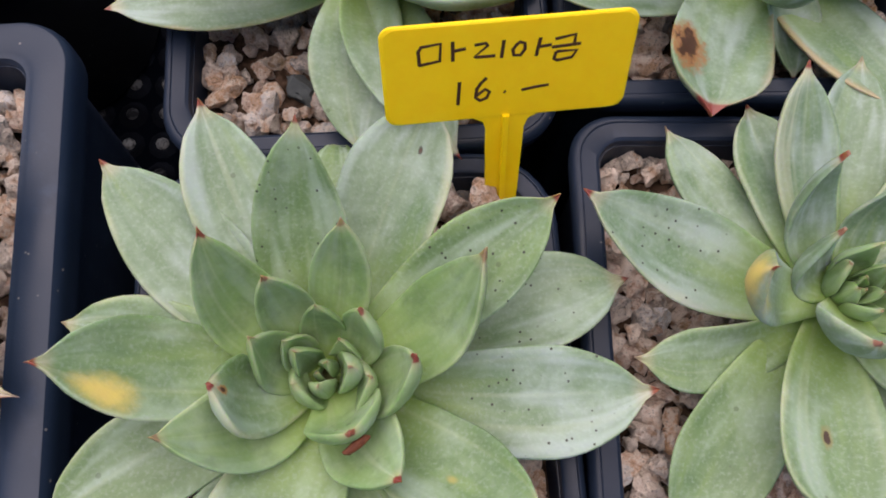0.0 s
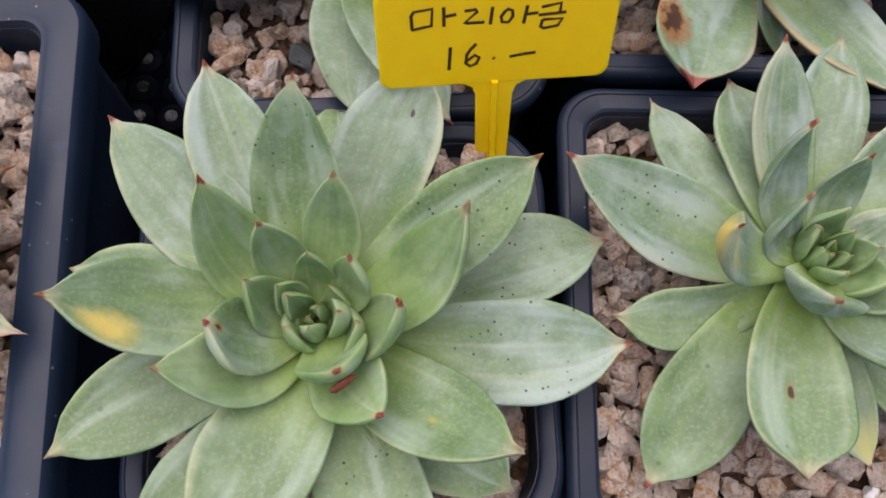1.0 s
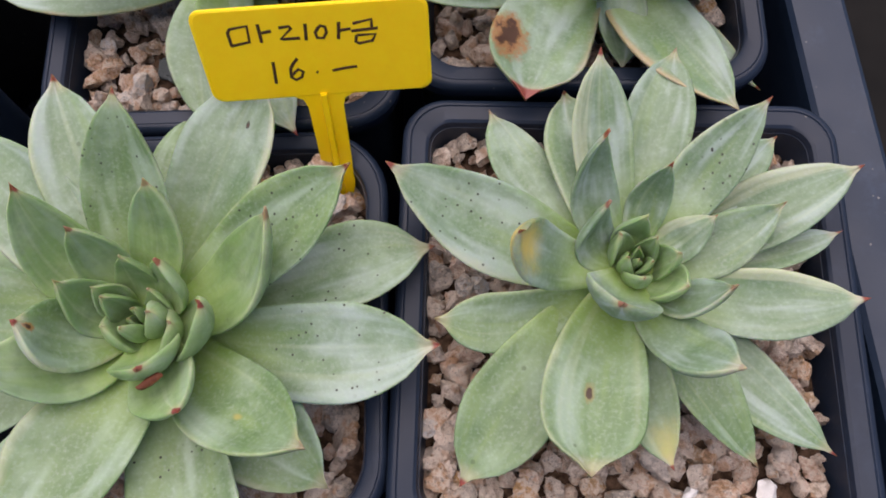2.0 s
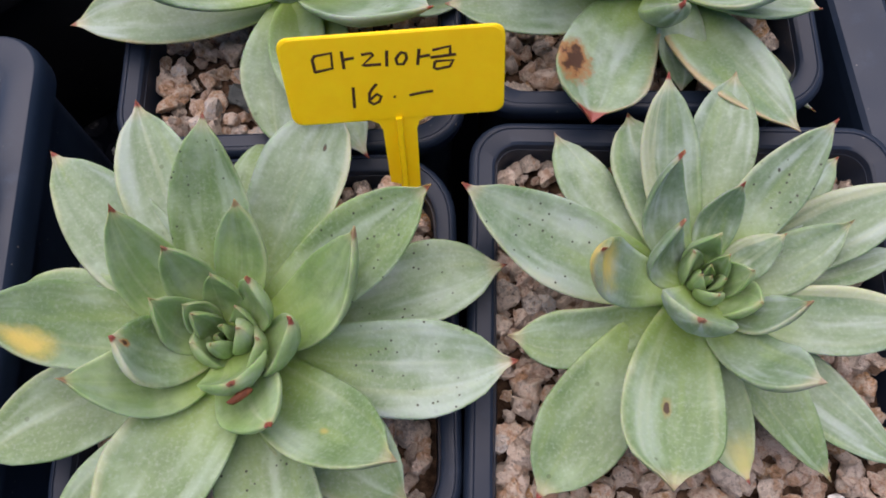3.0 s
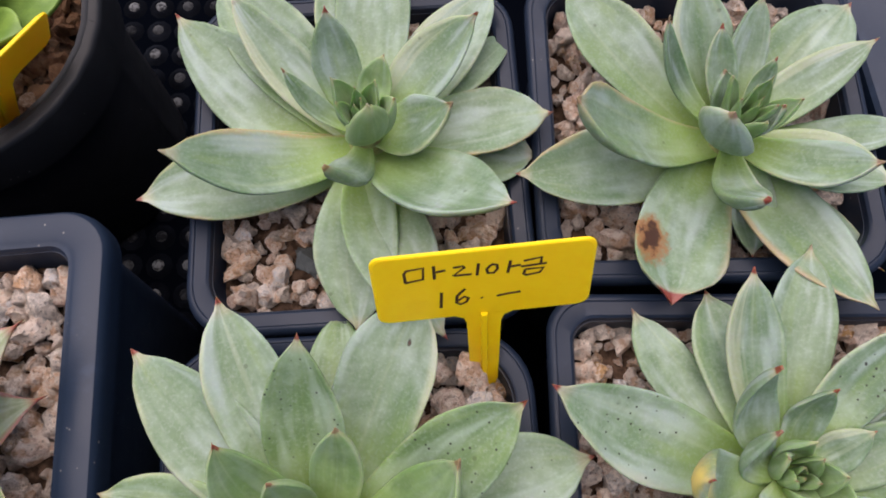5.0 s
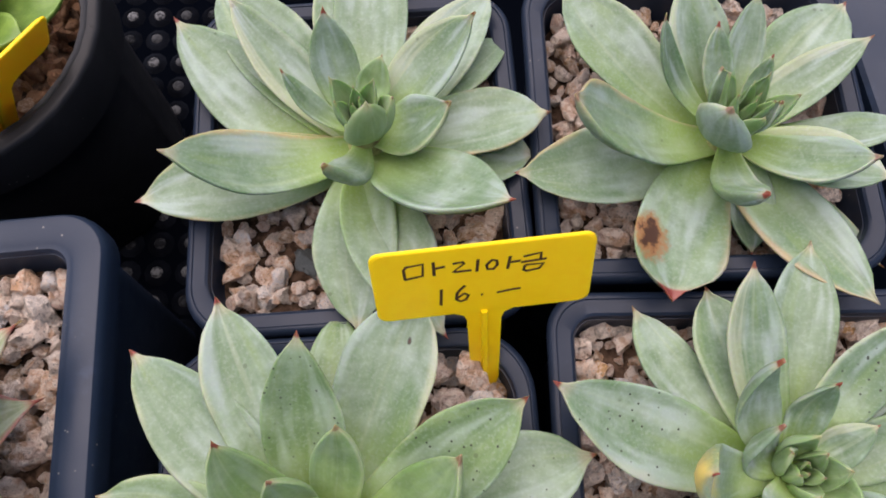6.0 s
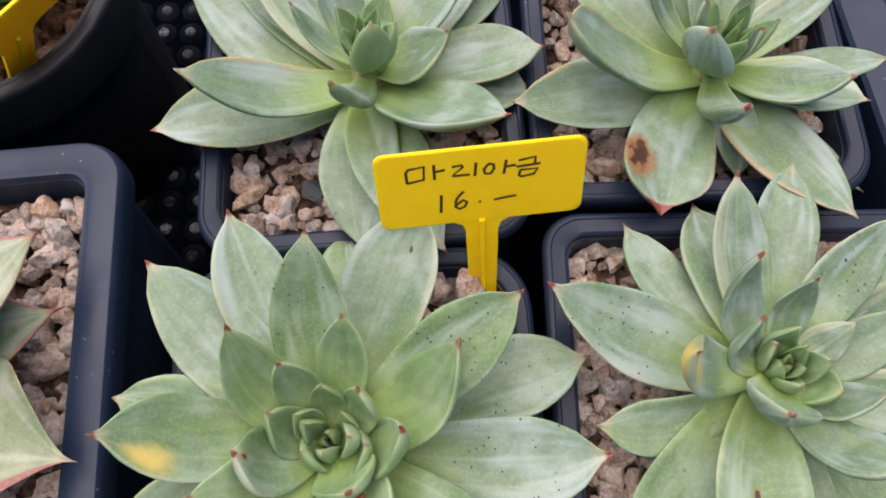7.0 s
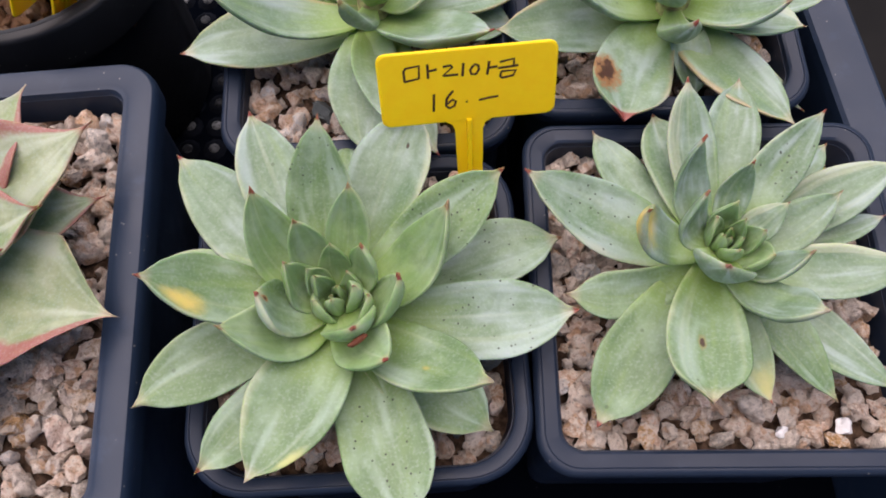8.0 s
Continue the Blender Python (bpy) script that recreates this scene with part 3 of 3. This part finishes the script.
# ---- the four variegated rosettes ----
def front_rosette():
    plant = Rosette(0.0022, 0.0865, 0.074, "grey-green rosette with red leaf tips and a yellow patch", 84, 93)
    plant.grow(136.7, 56.2, 92.5, 18.5, 0.9, 1.7, -6.3, 0.55, LEAF)
    plant.grow(115.6, 53.3, 96.8, 16.3, 0.8, 3.4, 1.9, 0.64, LEAF)
    plant.grow(94.9, 37.7, 111.3, 15.7, -1.6, 3.7, -2.4, 0.53, LEAF_DOTS)
    plant.grow(69.1, 52.2, 96.4, 19.7, -0.3, 1.6, -8.4, 0.68, LEAF_FLECK)
    plant.grow(34.6, 45.8, 106.5, 16.4, 0.4, -0.5, 1.6, 0.61, LEAF_DOTS)
    plant.grow(17.9, 55.0, 88.0, 17.4, 1.4, 1.3, -7.0, 0.70, LEAF_DOTS_COOL)
    plant.grow(-3.3, 54.1, 94.4, 18.4, 1.0, -4.9, 8.1, 0.66, LEAF_DOTS_COOL)
    plant.grow(-32.4, 39.9, 107.0, 16.9, -2.5, -5.6, -17.6, 0.58, LEAF_SPECK)
    plant.grow(-39.1, 44.4, 85.1, 18.4, 1.9, -1.4, 1.2, 0.60, LEAF_OLD)
    plant.grow(-70.8, 50.7, 92.6, 19.1, 2.0, 1.6, -0.4, 0.70, LEAF_DOTS)
    plant.grow(-111.8, 42.3, 99.1, 19.6, 2.6, 3.8, -4.5, 0.57, LEAF_FADED)
    plant.grow(-128.6, 46.7, 89.1, 12.9, 0.6, 3.3, -3.4, 0.68, LEAF_OLD)
    plant.grow(-151.8, 48.9, 92.6, 16.9, 0.5, -4.6, -5.4, 0.63, LEAF_OLD)
    plant.grow(-180.1, 38.2, 112.3, 17.1, -1.9, 0.4, 15.1, 0.64, LEAF_GOLD)
    plant.grow(167.3, 48.1, 86.5, 14.2, 2.2, 0.1, -1.7, 0.67, LEAF_OLD)
    plant.grow(90.9, 49.8, 78.9, 12.9, 2.3, -0.3, -0.0, 0.64, LEAF_OLD)
    plant.grow(130.4, 24.1, 114.0, 13.5, -2.0, 5.4, -4.2, 0.47, LEAF_POINT)
    plant.grow(79.7, 21.8, 109.8, 10.4, -2.3, -0.6, 0.9, 0.56, LEAF_POINT)
    plant.grow(32.1, 29.9, 111.7, 15.3, -4.1, -7.3, -12.2, 0.55, LEAF_POINT)
    plant.grow(120.1, 13.8, 111.6, 9.2, -2.0, -0.1, -2.2, 0.57, LEAF_POINT)
    plant.grow(4.5, 14.8, 107.9, 11.6, -3.5, -5.8, -10.0, 0.59, LEAF_POINT)
    plant.grow(-60.4, 11.2, 106.0, 13.0, -1.5, 0.0, 0.0, 0.60, LEAF_POINT, belly=0.98, cup=0.38)
    plant.grow(-52.4, 20.8, 105.2, 13.6, -2.0, -2.7, 5.2, 0.55, LEAF_POINT)
    plant.grow(-168.5, 14.5, 109.1, 12.6, -1.8, 4.3, -1.9, 0.72, LEAF_SPOT)
    plant.grow(-154.9, 23.6, 109.8, 15.0, -2.0, 4.5, -6.1, 0.43, LEAF_POINT)
    plant.grow(50.5, 10.5, 107.5, 8.1, -2.4, -3.8, -4.0, 0.71, LEAF_POINT)
    plant.grow(156.3, 9.7, 108.2, 10.1, -2.4, 2.5, 3.0, 0.53, LEAF_HEART)
    plant.grow(90.6, 8.9, 106.0, 7.7, -2.4, -0.4, -1.8, 0.57, LEAF_HEART)
    plant.grow(-150.0, 4.5, 101.0, 9.0, -2.0, 1.0, 0.0, 0.58, LEAF_HEART)
    plant.grow(60.4, 5.3, 99.6, 5.8, -1.7, -3.9, 5.3, 0.61, LEAF_HEART)
    plant.grow(141.9, 6.2, 103.8, 6.6, -1.4, -0.3, -0.0, 0.60, LEAF_HEART)
    plant.grow(-8.3, 8.1, 101.6, 10.1, -2.6, -2.7, 8.6, 0.56, LEAF_HEART)
    plant.heart(5, 5.0, 102.5, 6.5, 0.0, 11)


def pale_rosette():
    plant = Rosette(0.0912, 0.099, 0.075, "pale grey-green rosette with cream-edged leaves and a golden curled leaf", 83, 92)
    plant.grow(159.3, 49.1, 98.6, 17.6, -2.2, 4.0, -6.4, 0.55, LEAF_DOTS_COOL)
    plant.grow(127.2, 43.7, 85.8, 11.4, -0.7, 5.4, 0.9, 0.67, LEAF)
    plant.grow(106.6, 39.7, 88.2, 14.2, 0.6, 2.3, -3.8, 0.63, LEAF)
    plant.grow(99.5, 39.2, 103.3, 11.7, -1.8, 2.5, -2.9, 0.63, LEAF_CREAM)
    plant.grow(76.1, 48.7, 90.1, 13.9, 1.2, 1.2, -2.6, 0.63, LEAF)
    plant.grow(50.5, 36.0, 105.4, 11.4, -0.9, 1.2, -0.7, 0.54, LEAF_DOTS_COOL)
    plant.grow(24.0, 46.6, 96.2, 13.4, 0.4, -0.5, 0.6, 0.59, LEAF_CREAM)
    plant.grow(11.5, 41.1, 89.5, 7.0, 1.1, -3.6, -0.6, 0.66, LEAF)
    plant.grow(-8.8, 40.8, 95.7, 13.0, -0.6, -6.1, 9.4, 0.60, LEAF_CREAM)
    plant.grow(-42.4, 48.7, 85.1, 12.9, -0.3, -1.4, 3.3, 0.52, LEAF)
    plant.grow(-58.2, 41.3, 85.0, 11.5, 1.9, -0.4, 1.8, 0.52, LEAF_OLD)
    plant.grow(-80.7, 36.6, 88.8, 11.0, 1.0, -4.7, 7.6, 0.60, LEAF_PALE)
    plant.grow(-105.5, 38.9, 99.1, 18.0, 0.2, -4.4, 0.8, 0.70, LEAF_SCAR, point=3.0)
    plant.grow(-128.4, 50.5, 82.5, 17.0, 2.3, -3.3, 0.3, 0.67, LEAF_OLD)
    plant.grow(-165.5, 37.9, 87.4, 11.3, -0.7, 7.9, -13.7, 0.72, LEAF_OLD)
    plant.grow(42.6, 40.7, 90.1, 9.7, 2.0, -0.3, 0.0, 0.61, LEAF)
    plant.grow(-178.7, 22.3, 113.6, 12.0, -2.6, 0.0, -14.0, 0.62, LEAF_CURL, cup=0.14, belly=0.98)
    plant.grow(111.5, 19.5, 110.8, 9.3, -3.4, 6.2, -2.5, 0.50, LEAF_TIP)
    plant.grow(72.5, 15.8, 105.3, 7.7, -2.4, 2.2, -0.7, 0.58, LEAF_TIP)
    plant.grow(129.0, 10.2, 105.0, 8.6, -3.8, 7.3, -0.8, 0.56, LEAF_TIP)
    plant.grow(22.2, 29.0, 97.7, 11.4, -2.1, -3.9, 3.4, 0.53, LEAF)
    plant.grow(-40.0, 9.0, 101.0, 9.0, -1.5, 0.0, 0.0, 0.60, LEAF_HEART)
    plant.grow(-118.1, 11.9, 107.5, 14.0, -1.0, 0.0, 0.0, 0.60, LEAF_TIP, belly=0.98, cup=0.3)
    plant.grow(-57.8, 24.4, 107.2, 11.0, -3.3, -4.7, 2.0, 0.72, LEAF)
    plant.grow(29.9, 16.5, 97.6, 7.9, -1.5, -0.5, 0.0, 0.56, LEAF_CREAM)
    plant.grow(-25.2, 15.2, 104.8, 7.9, -3.5, -5.6, -0.6, 0.65, LEAF_TIP)
    plant.grow(86.1, 6.0, 103.2, 7.0, -1.8, 3.3, 2.5, 0.57, LEAF_HEART)
    plant.heart(8, 6.0, 99.5, 6.5, 0.5, 12)


def upright_rosette():
    plant = Rosette(0.0075, 0.174, 0.075, "grey-green rosette with upright heart leaves and tan edges", 80, 93)
    plant.grow(144.5, 58.2, 88.0, 21.9, -0.5, 7.9, -10.1, 0.44, LEAF)
    plant.grow(134.1, 45.6, 97.9, 12.3, -0.8, 2.7, -4.6, 0.53, LEAF_CREAM)
    plant.grow(89.4, 52.2, 88.3, 18.4, 1.2, -0.6, -0.7, 0.65, LEAF)
    plant.grow(54.2, 52.5, 84.4, 16.9, 1.6, -0.5, 0.6, 0.53, LEAF_CREAM)
    plant.grow(42.9, 47.7, 78.7, 12.2, 1.8, -1.0, 1.8, 0.61, LEAF)
    plant.grow(7.0, 43.0, 88.6, 16.9, 1.0, -0.9, 1.2, 0.62, LEAF_TAN)
    plant.grow(-2.5, 39.6, 80.9, 17.3, 1.8, -2.1, 3.7, 0.66, LEAF)
    plant.grow(-36.3, 39.7, 105.5, 21.6, 0.2, -6.9, -21.7, 0.50, LEAF)
    plant.grow(-68.7, 50.0, 85.4, 19.3, 3.9, -8.5, -11.3, 0.51, LEAF)
    plant.grow(-91.7, 44.5, 82.5, 18.9, 2.7, -1.3, 4.1, 0.58, LEAF)
    plant.grow(-165.0, 54.0, 86.0, 20.3, 1.0, 1.3, -9.0, 0.56, LEAF_TAN)
    plant.grow(-161.5, 40.2, 109.3, 15.9, -2.6, 4.4, -0.6, 0.62, LEAF_TAN)
    plant.grow(109.0, 22.3, 107.5, 10.7, -1.7, 2.6, -1.2, 0.58, LEAF_TIP)
    plant.grow(40.6, 33.3, 103.7, 14.6, -0.9, 2.4, -3.3, 0.53, LEAF_CREAM)
    plant.grow(150.5, 19.4, 102.1, 5.2, -1.9, 2.2, -0.6, 0.59, LEAF_TIP)
    plant.grow(4.1, 19.5, 101.2, 14.0, -2.0, -2.4, 2.6, 0.52, LEAF_TIP)
    plant.grow(-109.0, 17.5, 109.0, 8.5, -3.0, 4.5, -10.0, 0.58, LEAF_TIP, cup=0.10, belly=0.80, thick=0.0042)
    plant.grow(71.8, 15.6, 99.0, 8.0, -1.4, 1.6, -1.2, 0.59, LEAF_HEART)
    plant.grow(-62.0, 7.5, 115.0, 10.0, -1.2, -1.5, 2.0, 0.56, LEAF_HEART, cup=0.18)
    plant.grow(130.6, 59.6, 86.2, 20.0, 0.8, 1.4, -3.6, 0.58, LEAF)
    plant.grow(100.7, 54.3, 84.2, 15.6, 1.0, -0.2, -0.0, 0.60, LEAF)
    plant.heart(9, 8.0, 105.0, 8.0, 1.0, 13)


def burnt_rosette():
    plant = Rosette(0.09, 0.1728, 0.074, "cream-edged rosette with a burnt brown spot on one leaf", 80, 93)
    plant.grow(131.2, 54.3, 89.3, 17.0, 0.1, 2.4, -5.6, 0.65, LEAF)
    plant.grow(186.4, 39.3, 114.7, 16.5, -2.5, 3.2, 3.1, 0.72, LEAF_TAN, point=2.4)
    plant.grow(-169.8, 49.9, 88.9, 18.9, 1.3, 4.2, -7.9, 0.56, LEAF_TAN)
    plant.grow(106.3, 34.8, 102.4, 14.3, -1.0, 0.7, -1.7, 0.61, LEAF_CREAM)
    plant.grow(78.8, 27.2, 103.3, 8.9, -1.2, 0.6, 0.3, 0.58, LEAF_TIP)
    plant.grow(46.5, 49.2, 86.8, 19.2, 1.2, 0.6, -1.6, 0.58, LEAF)
    plant.grow(30.7, 36.7, 97.7, 11.7, -0.6, 1.4, 0.7, 0.51, LEAF_CREAM)
    plant.grow(-32.0, 26.9, 104.7, 11.3, -0.8, -4.4, 6.3, 0.63, LEAF_TIP)
    plant.grow(-26.4, 33.7, 95.3, 14.4, 0.8, -0.8, 1.9, 0.59, LEAF_CREAM)
    plant.grow(4.5, 44.7, 84.4, 9.4, 0.6, -2.2, 0.1, 0.63, LEAF)
    plant.grow(-59.5, 47.7, 90.6, 17.2, 1.1, -3.2, 3.7, 0.51, LEAF_TAN)
    plant.grow(-40.3, 45.1, 77.4, 8.5, 1.4, -1.6, -1.6, 0.57, LEAF_TAN)
    plant.grow(-114.6, 43.6, 91.5, 20.8, 0.6, -7.0, -6.9, 0.72, LEAF_BURNT, point=2.6)
    plant.grow(-81.8, 27.0, 80.8, 11.3, 1.3, 1.6, -2.7, 0.58, LEAF)
    plant.grow(141.8, 24.1, 112.6, 5.6, -2.2, 2.7, -3.7, 0.60, LEAF_TIP)
    plant.grow(120.0, 9.9, 102.2, 7.5, -1.4, 0.6, -0.4, 0.61, LEAF_TIP)
    plant.grow(-142.0, 11.0, 112.5, 14.0, -2.2, 0.5, 8.0, 0.62, LEAF_TIP, cup=0.14)
    plant.grow(-97.0, 24.0, 109.5, 9.5, -3.4, -2.5, 14.0, 0.60, LEAF_TIP, cup=0.12, point=2.4, thick=0.0042)
    plant.grow(-5.3, 5.6, 103.4, 5.9, -1.1, -1.4, 0.6, 0.60, LEAF_TIP)
    plant.grow(102.7, 19.9, 102.9, 7.5, -1.2, 1.4, -0.8, 0.59, LEAF_TIP)
    plant.grow(60.6, 13.5, 101.6, 5.0, -1.1, -0.0, 0.1, 0.60, LEAF_TIP)
    plant.heart(9, 8.0, 105.0, 6.5, 1.0, 14)


front_rosette()
pale_rosette()
upright_rosette()
burnt_rosette()


def red_rosette():
    """A broad-leaved rosette with wavy red margins, half out of view."""
    plant = thing("succulent_plant", (-0.102, 0.0955, 0.079), "broad-leaved green rosette with wavy pinkish red margins", "succulent", "red-edged rosette")
    bm = bmesh.new()
    bmesh.ops.create_cone(bm, cap_ends=True, segments=14, radius1=0.008, radius2=0.006, depth=0.018)
    for vert in bm.verts:
        vert.co.z += 0.004
    part("stem", bm, STEM, plant)
    for az, reach, tip, wide, bow in ((60, 53, 21, 28, 1), (36.3, 56.9, 23, 30, 1), (24.5, 50, 9.7, 24, 1.5), (14, 41.6, 27, 24, 0), (-12, 56.6, 13.6, 33, 2.5), (-52, 47, 8, 24, 3), (88, 50, 14, 26, 2), (112, 52, 14, 26, 2), (140, 50, 12, 26, 2), (175, 52, 14, 26, 2), (-150, 52, 12, 26, 2), (-115, 53, 10, 26, 2), (-80, 52, 9, 24, 2)):
        leaf(plant, az, reach, tip, wide, bow, foot=6 + tip * 0.2, material=LEAF_RED, wave=0.17, point=0, thick=0.0026, cup=0.2)
    for i in range(9):
        leaf(plant, 137.5 * i, 34 - 3 * i, 26 + i, 22 - 1.6 * i, -1, foot=10 + i, material=LEAF_RED, wave=0.08, point=0, thick=0.0026)


def green_plant():
    plant = thing("succulent_plant", (-0.1005, 0.2105, 0.066), "small fresh green rosette in a round pot", "succulent", "fresh green rosette")
    bm = bmesh.new()
    bmesh.ops.create_cone(bm, cap_ends=True, segments=12, radius1=0.006, radius2=0.005, depth=0.016)
    for vert in bm.verts:
        vert.co.z += 0.004
    part("stem", bm, STEM, plant)
    for i in range(16):
        leaf(plant, 137.5 * i + 20, 30 - 1.4 * i, 15 + 0.9 * i, 15 - 0.6 * i, 1.5, foot=5 + 0.6 * i, material=LEAF_FRESH, point=2.6)


def dry_scale():
    """A shrivelled bit of old leaf caught in the first rosette."""
    bm = bmesh.new()
    bmesh.ops.create_icosphere(bm, subdivisions=2, radius=1.0)
    for vert in bm.verts:
        bend = 0.25 * math.sin(vert.co.x * 2.2)
        vert.co = Vector((vert.co.x * 0.0024, vert.co.y * 0.0008 + bend * 0.0014, vert.co.z * 0.0006)) + 0.0003 * noise.noise_vector(vert.co * 3)
    ob = new("dried_leaf", finish(bm, "dried_leaf", DRY))
    ob.matrix_basis = pose(0.0082, 0.0752, 0.1010, 33, 10, 24)
    tagged(ob, "shrivelled reddish brown bit of leaf caught in a rosette", "dried leaf")


red_rosette()
green_plant()
dry_scale()


# ---- labels ----
def tag(name, place, turn, lean, tilt, wide, high, stake, strokes, label, broad=1.0):
    """A T-shaped plastic plant label; place: the middle of its plate's lower edge; turn, lean, tilt: how it stands; strokes: handwriting, in millimetres from the upper left corner."""
    ob = tagged(new(name), label, "plant label", "plant labels")
    ob.matrix_basis = pose(*place, 90 - lean, tilt, turn)
    bm = bmesh.new()
    ring = [(x, y + high / 2) for x, y in outline(wide / 2, high / 2, 0.0022, 5)]
    lathe_rings = []
    for inset, z in ((0.0003, -0.0005), (0.0, -0.0002), (0.0, 0.0003), (0.0003, 0.0005)):
        k = 1 - 2 * inset / high
        lathe_rings.append([bm.verts.new((x * k, (y - high / 2) * k + high / 2, z)) for x, y in ring])
    for a, b in zip(lathe_rings, lathe_rings[1:]):
        for i in range(len(a)):
            j = (i + 1) % len(a)
            bm.faces.new((a[i], a[j], b[j], b[i]))
    bm.faces.new(lathe_rings[0])
    bm.faces.new(lathe_rings[-1])
    plate = part("plate", bm, LABEL, ob, smooth=False)
    bm = bmesh.new()
    profile = [(-0.0058, 0.0002), (-0.0040, -0.0008), (-0.0034, -0.0026), (-0.0030, -stake * 0.7), (-0.0008, -stake), (0.0008, -stake), (0.0030, -stake * 0.7), (0.0034, -0.0026), (0.0040, -0.0008), (0.0058, 0.0002)]
    profile = [(x * broad, y) for x, y in profile]
    front = [bm.verts.new((x, y, 0.00045)) for x, y in profile]
    back = [bm.verts.new((x, y, -0.00045)) for x, y in profile]
    bm.faces.new(front)
    bm.faces.new(back)
    for i in range(len(front)):
        j = (i + 1) % len(front)
        bm.faces.new((front[i], front[j], back[j], back[i]))
    blade = part("stake", bm, LABEL, ob, smooth=False)
    bm = bmesh.new()
    bmesh.ops.create_cube(bm, size=1)
    for vert in bm.verts:
        vert.co = Vector((vert.co.x * (0.0016 if vert.co.z < 0 else 0.0010), -stake * 0.42 + vert.co.y * stake * 0.84 + 0.0006, 0.0007 + vert.co.z * 0.0012))
    part("rib", bm, LABEL, blade, smooth=False)
    for line in strokes:
        curve = bpy.data.curves.new("stroke", "CURVE")
        curve.dimensions, curve.bevel_depth, curve.bevel_resolution, curve.use_fill_caps = "3D", 0.00030, 2, True
        spline = curve.splines.new("POLY")
        spline.points.add(len(line) - 1)
        for point, (x, y) in zip(spline.points, line):
            point.co = (x * MM - wide / 2, high - y * MM, 0, 1)
        pen = bpy.data.objects.new("stroke", curve)
        scene.collection.objects.link(pen)
        mesh = bpy.data.meshes.new_from_object(pen.evaluated_get(bpy.context.evaluated_depsgraph_get()))
        bpy.data.objects.remove(pen)
        for vert in mesh.vertices:
            vert.co.z = 0.00052 + vert.co.z * 0.25
        mesh.materials.clear()
        mesh.materials.append(INK)
        tagged(new("stroke", mesh), "dark brown pen stroke").parent = plate
    return ob


NAME = [
    [(6.2, 7.1), (6.1, 4.5), (6.6, 3.7), (9.7, 3.3), (9.5, 6.5), (6.1, 7.1)], [(11.6, 3.1), (11.6, 6.8)], [(11.7, 4.9), (13.7, 4.6)],
    [(15.1, 4.1), (16.9, 3.9), (17.2, 4.4), (15.1, 6.3), (15.5, 6.4), (18.5, 6.4)], [(19.8, 3.6), (19.5, 6.9)],
    [(22.0, 4.5), (21.3, 5.5), (21.5, 6.6), (22.6, 6.7), (23.3, 5.6), (23.2, 4.5), (22.4, 4.2), (21.7, 4.8)], [(25.7, 3.7), (25.2, 7.1)], [(25.5, 5.4), (27.6, 5.2)],
    [(28.1, 4.2), (31.4, 3.6), (31.3, 5.5)], [(27.7, 5.7), (32.4, 5.4)], [(28.5, 6.6), (31.9, 6.6), (31.2, 7.9), (28.8, 8.3), (28.2, 7.9), (28.5, 6.6)],
]
PRICE = [
    [(12.7, 11.0), (12.4, 15.7)], [(17.2, 10.6), (16.2, 11.7), (15.6, 12.7), (15.4, 14.5), (16.2, 15.2), (17.3, 14.7), (17.8, 13.5), (17.0, 12.9), (15.6, 14.1)],
    [(20.2, 13.7), (20.5, 13.9)], [(23.2, 13.7), (25.5, 13.3), (27.8, 13.1)],
]
tag("plant_label", (0.0328, 0.1307, 0.0973), 5.7, 23.7, 0.8, 0.0415, 0.0192, 0.034, NAME + PRICE, "yellow plastic plant label with brown handwriting, stuck in gravel")
tag("plant_label", (-0.0815, 0.1873, 0.0864), 60.7, -25.0, 7.2, 0.0385, 0.0155, 0.036, [], "blank yellow plastic plant label leaning over a round pot", 1.5)
